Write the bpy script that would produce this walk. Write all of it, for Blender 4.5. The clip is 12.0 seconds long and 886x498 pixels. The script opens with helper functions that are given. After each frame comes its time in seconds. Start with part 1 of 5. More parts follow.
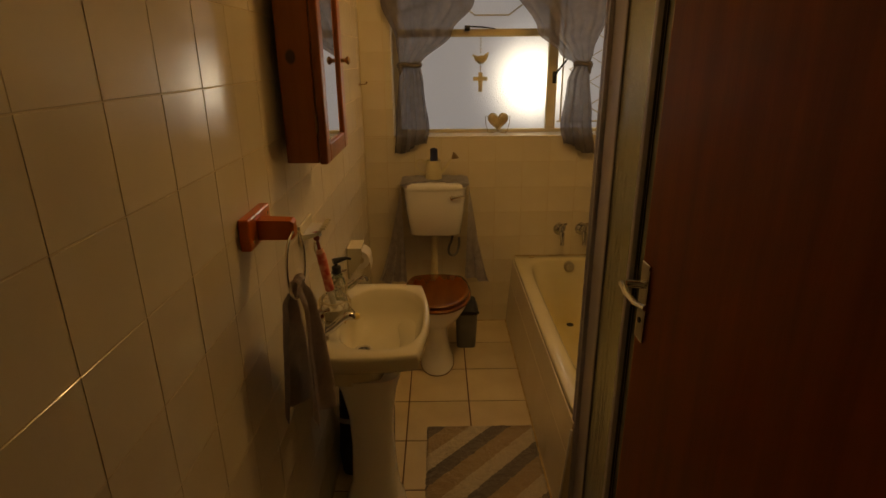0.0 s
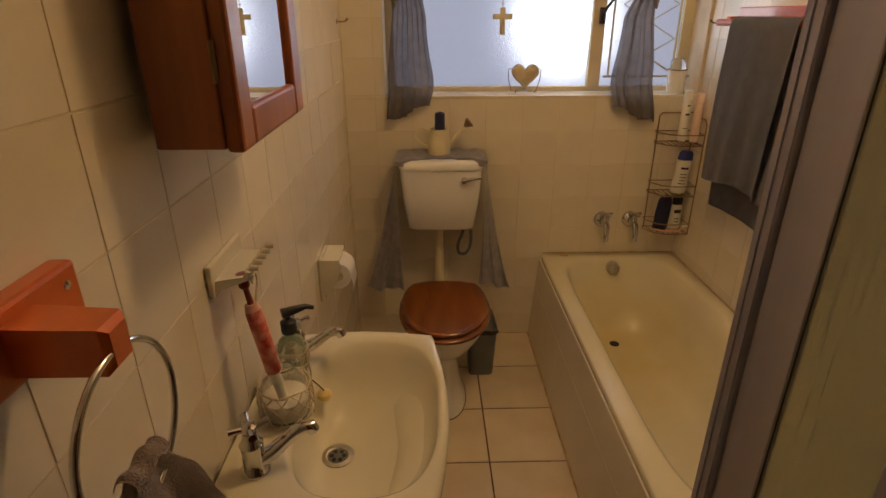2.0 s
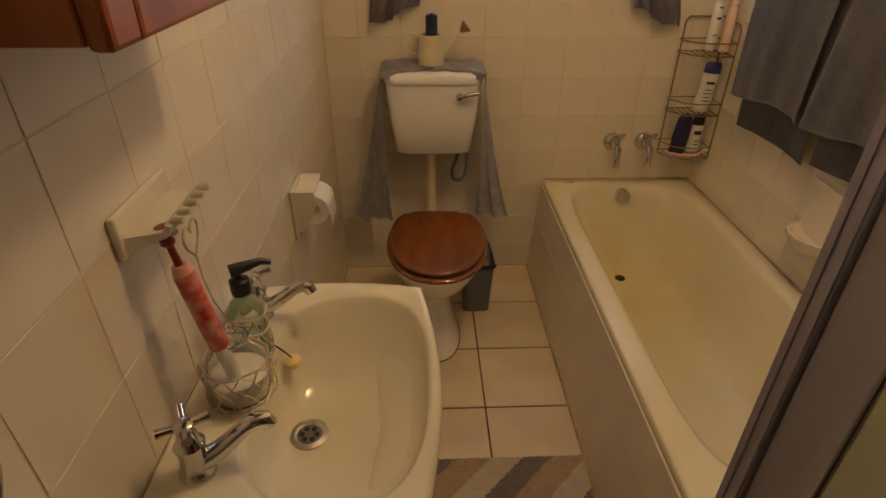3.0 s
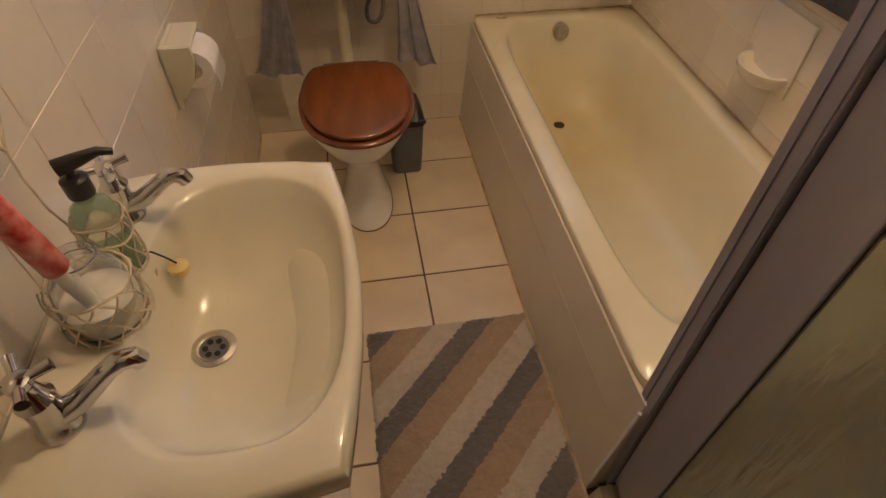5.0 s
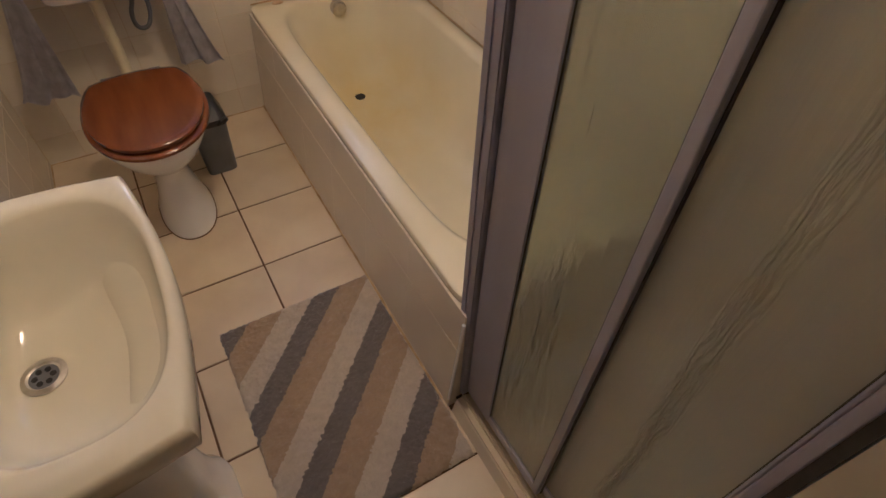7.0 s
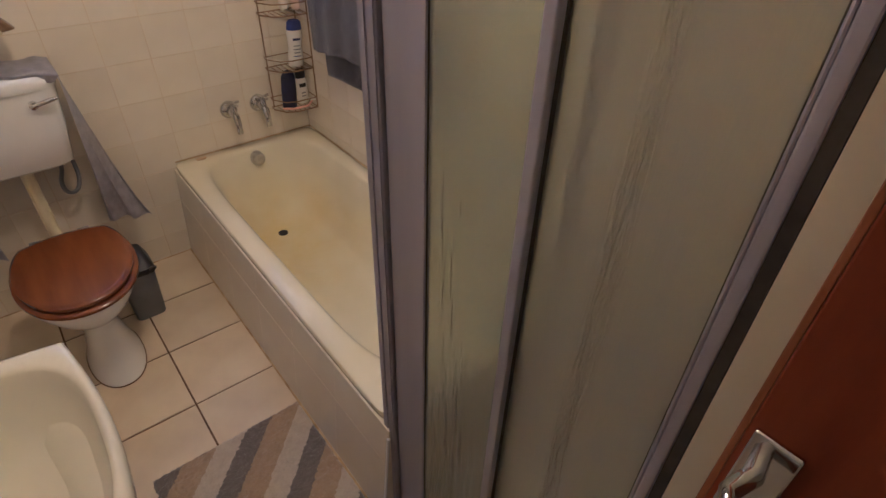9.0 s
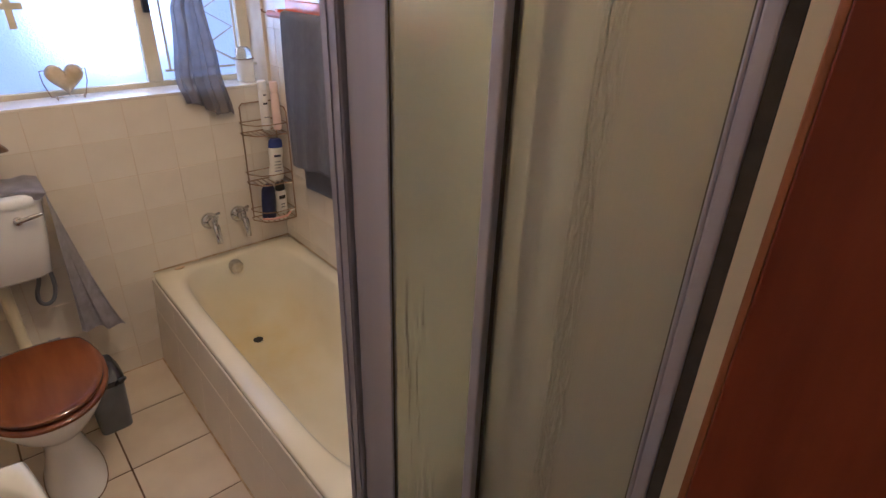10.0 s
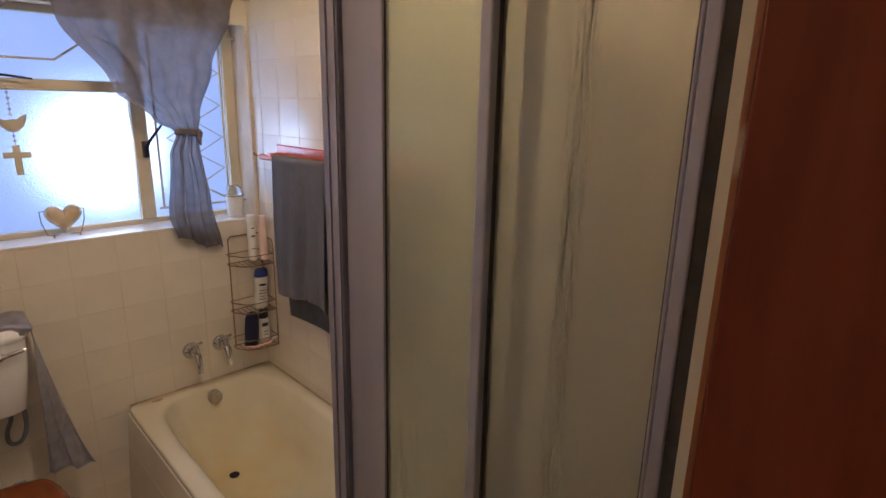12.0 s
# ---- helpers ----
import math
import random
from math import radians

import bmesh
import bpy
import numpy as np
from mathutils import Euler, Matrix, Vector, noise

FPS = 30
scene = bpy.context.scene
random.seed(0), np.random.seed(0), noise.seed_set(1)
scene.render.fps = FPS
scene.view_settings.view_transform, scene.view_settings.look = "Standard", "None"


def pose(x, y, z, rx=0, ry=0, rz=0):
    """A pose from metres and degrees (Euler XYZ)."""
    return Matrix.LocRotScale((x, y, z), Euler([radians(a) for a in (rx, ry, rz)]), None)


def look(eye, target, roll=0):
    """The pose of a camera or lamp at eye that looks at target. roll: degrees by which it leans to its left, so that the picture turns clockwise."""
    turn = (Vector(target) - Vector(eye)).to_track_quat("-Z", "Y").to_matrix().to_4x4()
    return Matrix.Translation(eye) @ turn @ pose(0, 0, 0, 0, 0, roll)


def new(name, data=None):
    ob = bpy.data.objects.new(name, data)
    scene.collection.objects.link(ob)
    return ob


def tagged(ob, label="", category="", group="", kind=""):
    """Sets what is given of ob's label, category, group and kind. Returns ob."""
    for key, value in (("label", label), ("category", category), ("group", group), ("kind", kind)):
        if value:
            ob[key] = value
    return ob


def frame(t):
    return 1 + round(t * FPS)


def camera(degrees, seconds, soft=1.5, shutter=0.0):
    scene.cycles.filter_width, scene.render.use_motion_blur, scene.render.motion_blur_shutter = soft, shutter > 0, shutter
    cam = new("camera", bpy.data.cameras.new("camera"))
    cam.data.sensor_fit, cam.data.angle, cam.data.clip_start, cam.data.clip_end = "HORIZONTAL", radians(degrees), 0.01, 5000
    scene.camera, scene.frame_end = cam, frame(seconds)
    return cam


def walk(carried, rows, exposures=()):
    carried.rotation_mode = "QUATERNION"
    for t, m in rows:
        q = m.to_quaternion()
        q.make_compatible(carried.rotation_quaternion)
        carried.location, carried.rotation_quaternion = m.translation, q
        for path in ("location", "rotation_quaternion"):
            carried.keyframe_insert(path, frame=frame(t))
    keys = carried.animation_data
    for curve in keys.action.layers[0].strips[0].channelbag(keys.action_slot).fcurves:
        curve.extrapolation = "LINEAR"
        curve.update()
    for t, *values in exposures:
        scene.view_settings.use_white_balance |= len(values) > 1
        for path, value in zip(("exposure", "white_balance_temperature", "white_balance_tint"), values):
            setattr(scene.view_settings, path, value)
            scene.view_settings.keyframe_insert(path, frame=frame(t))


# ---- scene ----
cam = camera(77.8, 12.0)
PATH = [
    (0, (0.435, -0.319, 1.707), (0.448, 1.569, 1.048), -0.5),
    (0.5, (0.42, -0.047, 1.68), (0.435, 1.84, 1.019), -0.3),
    (1, (0.408, 0.167, 1.652), (0.432, 2.05, 0.978), -0.2),
    (1.5, (0.381, 0.357, 1.621), (0.406, 2.228, 0.914), -0.1),
    (2, (0.364, 0.52, 1.588), (0.407, 2.36, 0.804), -0.1),
    (2.5, (0.368, 0.669, 1.567), (0.428, 2.469, 0.697), 0.2),
    (3, (0.373, 0.762, 1.522), (0.437, 2.465, 0.475), 0.3),
    (5, (0.423, 0.921, 1.444), (0.667, 2.267, -0.015), 0.9),
    (5.5, (0.422, 0.908, 1.445), (0.815, 2.19, -0.04), 2.1),
    (6, (0.457, 0.853, 1.467), (0.963, 2.075, -0.033), 1.4),
    (6.5, (0.478, 0.807, 1.492), (1.077, 1.981, -0.013), 1.5),
    (7, (0.484, 0.769, 1.522), (1.17, 1.892, 0.016), 2.1),
    (9, (0.472, 0.635, 1.701), (1.488, 1.85, 0.48), 1.9),
    (9.5, (0.477, 0.601, 1.73), (1.581, 1.885, 0.666), 2.2),
    (10, (0.463, 0.583, 1.749), (1.653, 1.907, 0.837), 1.9),
    (10.5, (0.447, 0.572, 1.765), (1.687, 1.913, 0.951), 1.8),
    (11, (0.432, 0.561, 1.78), (1.716, 1.918, 1.067), 1.7),
    (11.5, (0.411, 0.547, 1.79), (1.729, 1.92, 1.175), 1.4),
    (12, (0.388, 0.539, 1.798), (1.741, 1.923, 1.293), 1.2),
]
# seconds, stops, kelvin, tint
EXPOSURES = [(0.0, -1.4, 11200, 8), (0.5, -1.2, 9000, 9), (1.0, -0.95, 7700, 10), (1.5, -0.77, 7250, 10), (2.5, -0.53, 6250, 11), (3.0, -0.44, 6100, 9), (5.0, -0.04, 5350, 13), (7.0, 0.07, 4700, 15), (9.0, 0.13, 4450, 16), (10.5, 0.04, 4430, 16), (12.0, -0.26, 4650, 15)]
walk(cam, [(t, look(eye, target, roll)) for t, eye, target, roll in PATH], EXPOSURES)

# ---- light ----
world = bpy.data.worlds.new("world")
scene.world = world
world.use_nodes = True
wt = world.node_tree
sky = wt.nodes.new("ShaderNodeTexSky")
sky.sky_type = "NISHITA"
sky.sun_disc = False
sky.sun_elevation, sky.sun_rotation = radians(40), radians(20)
wt.nodes["Background"].inputs["Strength"].default_value = 0.1
wt.links.new(sky.outputs[0], wt.nodes["Background"].inputs["Color"])
DAY = 12.0      # daylight outside the window
BULB = 125.0   # the ceiling light

# ---- plan ----
LEFT, BACK, RIGHT, TOP, WIN = -0.02, 3.08, 1.60, 2.6, 3.25   # left, back and right walls, ceiling, window plane
SILL, HEAD, WL, WR = 1.252, 2.14, 0.165, 1.585   # window opening
SHX, SHY0, SHY1 = 0.948, 0.735, 1.393            # shower front and its two ends
DOOR_Y = -0.12                                  # door wall
# where each kind of thing stands against the coordinates of its parts below, and its stretch in height
STAND = {
    "pedestal_basin": (0, 0, 0, 1.12), "basin_tap": (-0.026, 0, 0.0915, 1), "brush_jar": (-0.014, -0.006, 0.0915, 1.04), "toothpaste_tube": (-0.016, 0.006, 0.098, 1.06),
    "soap_pump": (-0.014, 0.01, 0.0915, 1.04), "twine_heart": (-0.02, 0.01, 0.092, 1.06), "basin_plug": (-0.024, 0.02, 0.086, 1),
    "bathtub": (0, 0, 0, 1.055), "toilet": (0, 0, 0, 1.05), "waste_bin": (0, -0.01, 0, 1.06), "cistern": (-0.003, 0, 0.068, 1), "cistern_cloth": (-0.003, 0, 0.068, 1),
    "watering_can": (0, 0, 0.067, 1), "spray_can": (0, 0, 0.067, 1), "mirror_cabinet": (-0.02, 0, 0, 1), "curtain": (0, 0, 0.066, 1), "tieback_hook": (0, 0, 0.071, 1),
    "bath_tap": (0.009, 0, 0.046, 1), "shower_rack": (0.014, 0, 0.058, 1), "lotion_bottle": (0.016, 0, 0.058, 1), "shampoo_bottle": (0.016, 0, 0.058, 1),
    "body_wash_bottle": (0.016, 0, 0.058, 1), "razor": (0.014, 0, 0.058, 1), "towel_rail": (0.01, -0.03, 0.070, 1), "bath_towel": (0.01, -0.05, 0.070, 1),
    "soap_dish": (0, -0.035, 0.125, 1), "hanging_ornament": (0, 0, 0.068, 1), "towel_ring": (-0.02, 0, 0, 1), "hand_towel": (-0.012, 0, 0.112, 1),
    "toothbrush_shelf": (-0.02, -0.012, 0.118, 1), "paper_holder": (-0.019, -0.035, 0.074, 0.97), "toilet_roll": (-0.019, -0.035, 0.074, 1), "dark_bag": (-0.01, 0, 0, 1),
}
ORIGIN = {}


# ---- materials ----
def surf(name, a, b, scale=8.0, rough=0.5, metal=0.0, bump=0.0, bscale=120.0, vary=0.0, trans=0.0, stretch=(1, 1, 1), coat=0.0, sheen=0.0, rvar=0.0):
    m = bpy.data.materials.new(name)
    m.use_nodes = True
    nt = m.node_tree
    bs = nt.nodes["Principled BSDF"]
    co = nt.nodes.new("ShaderNodeTexCoord")
    mp = nt.nodes.new("ShaderNodeMapping")
    mp.inputs["Scale"].default_value = stretch
    nt.links.new(co.outputs["Object"], mp.inputs["Vector"])
    ns = nt.nodes.new("ShaderNodeTexNoise")
    ns.inputs["Scale"].default_value = scale
    ns.inputs["Detail"].default_value = 6
    nt.links.new(mp.outputs[0], ns.inputs["Vector"])
    ramp = nt.nodes.new("ShaderNodeValToRGB")
    ramp.color_ramp.elements[0].position, ramp.color_ramp.elements[1].position = 0.35, 0.65
    ramp.color_ramp.elements[0].color, ramp.color_ramp.elements[1].color = (*a, 1), (*b, 1)
    nt.links.new(ns.outputs["Fac"], ramp.inputs[0])
    out = ramp.outputs[0]
    if vary:
        inf = nt.nodes.new("ShaderNodeObjectInfo")
        mr = nt.nodes.new("ShaderNodeMapRange")
        mr.inputs["To Min"].default_value, mr.inputs["To Max"].default_value = 1 - vary, 1 + vary * 0.4
        nt.links.new(inf.outputs["Random"], mr.inputs["Value"])
        hs = nt.nodes.new("ShaderNodeHueSaturation")
        nt.links.new(mr.outputs[0], hs.inputs["Value"])
        nt.links.new(out, hs.inputs["Color"])
        out = hs.outputs[0]
    nt.links.new(out, bs.inputs["Base Color"])
    bs.inputs["Roughness"].default_value = rough
    bs.inputs["Metallic"].default_value = metal
    bs.inputs["Transmission Weight"].default_value = trans
    bs.inputs["Coat Weight"].default_value = coat
    bs.inputs["Sheen Weight"].default_value = sheen
    if rvar:
        mr = nt.nodes.new("ShaderNodeMapRange")
        mr.inputs["To Min"].default_value, mr.inputs["To Max"].default_value = rough, rough + rvar
        nt.links.new(ns.outputs["Fac"], mr.inputs["Value"])
        nt.links.new(mr.outputs[0], bs.inputs["Roughness"])
    if bump:
        n2 = nt.nodes.new("ShaderNodeTexNoise")
        n2.inputs["Scale"].default_value = bscale
        n2.inputs["Detail"].default_value = 4
        nt.links.new(mp.outputs[0], n2.inputs["Vector"])
        bp = nt.nodes.new("ShaderNodeBump")
        bp.inputs["Strength"].default_value = bump
        bp.inputs["Distance"].default_value = 0.004
        nt.links.new(n2.outputs["Fac"], bp.inputs["Height"])
        nt.links.new(bp.outputs[0], bs.inputs["Normal"])
    return m


M_TILE = surf("glazed_tile", (0.75, 0.68, 0.55), (0.81, 0.75, 0.63), 3, 0.10, bump=0.10, bscale=14, vary=0.03, rvar=0.08)
M_GROUT = surf("grout", (0.63, 0.52, 0.36), (0.74, 0.65, 0.49), 9, 0.6, bump=0.2)
M_FTILE = surf("floor_tile", (0.68, 0.56, 0.39), (0.76, 0.65, 0.47), 5, 0.28, bump=0.08, bscale=40, vary=0.06, rvar=0.15)
M_FGROUT = surf("dark_grout", (0.12, 0.07, 0.035), (0.20, 0.12, 0.065), 14, 0.9, bump=0.3)
M_PLASTER = surf("cream_paint", (0.64, 0.58, 0.42), (0.72, 0.66, 0.49), 4, 0.55, bump=0.15, bscale=60)
M_CEIL = surf("ceiling_paint", (0.78, 0.76, 0.70), (0.82, 0.80, 0.74), 3, 0.7, bump=0.1)
M_WHITE = surf("white_glaze", (0.88, 0.88, 0.87), (0.91, 0.91, 0.90), 2, 0.08, coat=0.3)
M_BATH = surf("bath_enamel", (0.76, 0.70, 0.50), (0.82, 0.77, 0.60), 2.5, 0.14, coat=0.2, rvar=0.08)


def stain(mat, at, size, colour, amount):
    """A worn stain round a place, with a ragged rim."""
    nt = mat.node_tree
    bs = nt.nodes["Principled BSDF"]
    co = nt.nodes.new("ShaderNodeTexCoord")
    mp = nt.nodes.new("ShaderNodeMapping")
    mp.vector_type = "TEXTURE"
    mp.inputs["Location"].default_value, mp.inputs["Scale"].default_value = at, size
    ns = nt.nodes.new("ShaderNodeTexNoise")
    ns.inputs["Scale"].default_value, ns.inputs["Detail"].default_value = 7, 7
    nt.links.new(co.outputs["Object"], ns.inputs["Vector"])
    nt.links.new(co.outputs["Object"], mp.inputs["Vector"])
    gr = nt.nodes.new("ShaderNodeTexGradient")
    gr.gradient_type = "SPHERICAL"
    nt.links.new(mp.outputs[0], gr.inputs[0])
    mu = nt.nodes.new("ShaderNodeMath")
    mu.operation = "MULTIPLY"
    nt.links.new(gr.outputs["Fac"], mu.inputs[0])
    nt.links.new(ns.outputs["Fac"], mu.inputs[1])
    m2 = nt.nodes.new("ShaderNodeMath")
    m2.operation, m2.use_clamp = "MULTIPLY", True
    m2.inputs[1].default_value = amount
    nt.links.new(mu.outputs[0], m2.inputs[0])
    mix = nt.nodes.new("ShaderNodeMix")
    mix.data_type = "RGBA"
    old = bs.inputs["Base Color"].links[0].from_socket
    nt.links.new(m2.outputs[0], mix.inputs["Factor"])
    nt.links.new(old, mix.inputs["A"])
    mix.inputs["B"].default_value = (*colour, 1)
    nt.links.new(mix.outputs["Result"], bs.inputs["Base Color"])


stain(M_BATH, (1.2, 2.72, 0.12), (0.42, 0.62, 0.28), (0.74, 0.60, 0.25), 1.7)
M_BASIN = surf("basin_glaze", (0.69, 0.65, 0.51), (0.74, 0.70, 0.56), 2.5, 0.08, coat=0.3)
M_CHROME = surf("chrome", (0.60, 0.60, 0.60), (0.70, 0.70, 0.70), 20, 0.05, metal=1.0, rvar=0.05)
M_DULL = surf("dulled_chrome", (0.52, 0.49, 0.44), (0.64, 0.61, 0.56), 60, 0.25, metal=1.0, rvar=0.12)
M_ALU = surf("grey_aluminium", (0.335, 0.325, 0.405), (0.415, 0.405, 0.485), 6, 0.42, metal=0.35, bump=0.05, stretch=(1, 1, 0.1))
M_TRACK = surf("worn_track", (0.50, 0.43, 0.32), (0.62, 0.55, 0.42), 8, 0.35, metal=0.6, bump=0.05, stretch=(1, 0.1, 1))
# near-black for the gaskets and for the shaded gap at the wall post
M_DARKGAP = surf("dark_seal_and_gap_shade", (0.035, 0.030, 0.026), (0.06, 0.052, 0.045), 30, 0.7)
M_DOOR = surf("door_varnish", (0.160, 0.029, 0.006), (0.225, 0.047, 0.010), 6, 0.38, bump=0.06, bscale=60, stretch=(4, 4, 0.35), rvar=0.1)
M_DOOR.node_tree.nodes["Principled BSDF"].inputs["Specular IOR Level"].default_value = 0.25
M_EDGE = surf("door_edge_wood", (0.25, 0.08, 0.02), (0.33, 0.12, 0.033), 12, 0.45, bump=0.1, stretch=(3, 3, 0.4))
stain(M_EDGE, (0.835, 0.683, 1.77), (0.02, 0.02, 0.022), (0.42, 0.30, 0.18), 4.0)
M_CAB = surf("cabinet_wood", (0.25, 0.070, 0.022), (0.35, 0.110, 0.037), 7, 0.3, bump=0.05, bscale=50, stretch=(4, 4, 0.35))
stain(M_CAB, (0.060, 1.246, 1.712), (0.016, 0.02, 0.022), (0.04, 0.010, 0.005), 6.0)
M_SEAT = surf("mahogany_seat", (0.155, 0.042, 0.009), (0.225, 0.066, 0.013), 5, 0.2, coat=0.3, stretch=(3.2, 0.5, 1))
M_ORANGE = surf("orange_pine", (0.52, 0.105, 0.022), (0.64, 0.15, 0.035), 10, 0.3, coat=0.3, stretch=(1, 0.3, 1), bump=0.05)
M_CLOTH = surf("grey_cloth", (0.22, 0.20, 0.215), (0.28, 0.26, 0.275), 30, 0.8, bump=0.4, bscale=500, sheen=0.3)
M_TOWEL = surf("grey_towel", (0.15, 0.14, 0.15), (0.20, 0.19, 0.20), 40, 0.95, bump=1.0, bscale=420, sheen=0.5)
M_HTOWEL = surf("taupe_towel", (0.43, 0.34, 0.30), (0.54, 0.44, 0.39), 40, 0.95, bump=1.0, bscale=420, sheen=0.5)
M_CREAMM = surf("cream_enamel", (0.70, 0.63, 0.42), (0.76, 0.69, 0.48), 8, 0.35, bump=0.1)
M_FRAME = surf("window_paint", (0.60, 0.53, 0.36), (0.68, 0.60, 0.42), 8, 0.5, bump=0.2, bscale=50)
M_BLACK = surf("black_plastic", (0.012, 0.012, 0.014), (0.022, 0.022, 0.024), 20, 0.35)
M_NAVYB = surf("blue_plastic", (0.02, 0.035, 0.20), (0.03, 0.05, 0.26), 10, 0.3)
M_PINKP = surf("pale_pink_plastic", (0.78, 0.58, 0.48), (0.82, 0.63, 0.53), 6, 0.35)
M_NAVY = surf("navy_plastic", (0.010, 0.013, 0.05), (0.016, 0.02, 0.08), 10, 0.3)
M_BIN = surf("grey_plastic", (0.14, 0.145, 0.16), (0.18, 0.185, 0.20), 10, 0.45)
M_PLASTW = surf("white_plastic", (0.78, 0.75, 0.68), (0.82, 0.80, 0.74), 4, 0.3)
M_PAPER = surf("tissue", (0.80, 0.77, 0.72), (0.84, 0.82, 0.78), 20, 0.95, bump=0.4, bscale=200)
M_PINK = surf("pink_plastic", (0.78, 0.42, 0.34), (0.82, 0.48, 0.39), 6, 0.35)
M_RED = surf("red_packet", (0.50, 0.03, 0.03), (0.74, 0.34, 0.28), 45, 0.35)
M_STEEL = surf("brass_wire", (0.30, 0.20, 0.11), (0.40, 0.28, 0.17), 40, 0.4, metal=0.8)
M_GLASSJ = surf("jar_glass", (0.95, 0.97, 0.95), (0.98, 0.99, 0.98), 5, 0.03, trans=0.9)
M_GREEN = surf("green_liquid", (0.36, 0.56, 0.26), (0.44, 0.64, 0.34), 5, 0.1, trans=0.5)
M_CLEARP = surf("cloudy_plastic", (0.88, 0.91, 0.84), (0.94, 0.95, 0.90), 30, 0.06, trans=0.88)
M_RUST = surf("rust_stain", (0.33, 0.16, 0.04), (0.55, 0.36, 0.12), 60, 0.7)
M_SEAL = surf("old_sealant", (0.40, 0.27, 0.13), (0.62, 0.48, 0.28), 20, 0.6)
M_TWINE = surf("natural_twine", (0.50, 0.42, 0.27), (0.64, 0.55, 0.38), 80, 0.9)
M_YELLOW = surf("yellow_rubber", (0.72, 0.55, 0.18), (0.78, 0.62, 0.26), 20, 0.5)

M_MIRROR = surf("mirror", (0.88, 0.88, 0.88), (0.90, 0.90, 0.90), 2, 0.015, metal=1.0)


def obscure(name, tint, rough, bscale, strength, stretch=(1, 1, 1), body=0.0):
    """Obscured glass: rough transmission with a rippled face."""
    m = surf(name, tint, tint, 3, rough, trans=1.0 - body, bump=strength, bscale=bscale, stretch=stretch)
    m.node_tree.nodes["Principled BSDF"].inputs["IOR"].default_value = 1.35
    return m


M_OBSCURE = obscure("obscured_glass", (0.96, 0.97, 0.98), 0.42, 120, 1.0)


def ripple(m, scale, distortion, strength, band=None):
    """Long wavy ridges over the finer relief, in patches or within one wandering upright band (place, half width)."""
    nt = m.node_tree
    bs = nt.nodes["Principled BSDF"]
    co = nt.nodes.new("ShaderNodeTexCoord")
    mp = nt.nodes.new("ShaderNodeMapping")
    mp.inputs["Scale"].default_value = (1, 1, 0.16)
    nt.links.new(co.outputs["Object"], mp.inputs["Vector"])
    wv = nt.nodes.new("ShaderNodeTexWave")
    wv.bands_direction = "Y"
    wv.inputs["Scale"].default_value, wv.inputs["Distortion"].default_value = scale, distortion
    wv.inputs["Detail"].default_value, wv.inputs["Detail Scale"].default_value = 3, 2.2
    ns = nt.nodes.new("ShaderNodeTexNoise")
    ns.inputs["Scale"].default_value = 7
    nt.links.new(mp.outputs[0], wv.inputs["Vector"])
    nt.links.new(mp.outputs[0], ns.inputs["Vector"])
    rp = nt.nodes.new("ShaderNodeMapRange")
    rp.inputs["From Min"].default_value, rp.inputs["From Max"].default_value = 0.47, 0.68
    nt.links.new(ns.outputs["Fac"], rp.inputs["Value"])
    mu = nt.nodes.new("ShaderNodeMath")
    mu.operation = "MULTIPLY"
    nt.links.new(wv.outputs["Fac"], mu.inputs[0])
    nt.links.new(rp.outputs[0], mu.inputs[1])
    if band:
        sp = nt.nodes.new("ShaderNodeSeparateXYZ")
        nt.links.new(co.outputs["Object"], sp.inputs[0])
        n3 = nt.nodes.new("ShaderNodeTexNoise")
        n3.inputs["Scale"].default_value = 3.5
        nt.links.new(co.outputs["Object"], n3.inputs["Vector"])
        last = sp.outputs["Y"]
        for kind, other in (("SUBTRACT", band[0]), ("DIVIDE", band[1]), ("ADD", None), ("ABSOLUTE", 0.0)):
            n = nt.nodes.new("ShaderNodeMath")
            n.operation = kind
            nt.links.new(last, n.inputs[0])
            if other is None:
                nt.links.new(n3.outputs["Fac"], n.inputs[1])
            else:
                n.inputs[1].default_value = other
            last = n.outputs[0]
        rp.inputs["From Min"].default_value, rp.inputs["From Max"].default_value = 1.0, 0.3
        nt.links.new(last, rp.inputs["Value"])
    bp = nt.nodes.new("ShaderNodeBump")
    bp.inputs["Strength"].default_value, bp.inputs["Distance"].default_value = strength, 0.006
    nt.links.new(mu.outputs[0], bp.inputs["Height"])
    nt.links.new(bs.inputs["Normal"].links[0].from_socket, bp.inputs["Normal"])
    nt.links.new(bp.outputs[0], bs.inputs["Normal"])


M_SHOWER = obscure("frosted_shower_glass", (0.80, 0.82, 0.70), 0.20, 26, 0.55, (1.3, 1.3, 0.10), 0.22)
ripple(M_SHOWER, 9, 9, 0.42)
M_SHOWER_B = obscure("rippled_shower_glass", (0.84, 0.84, 0.74), 0.24, 26, 0.6, (1.3, 1.3, 0.10), 0.33)
ripple(M_SHOWER_B, 30, 12, 0.55, (0.912, 0.022))


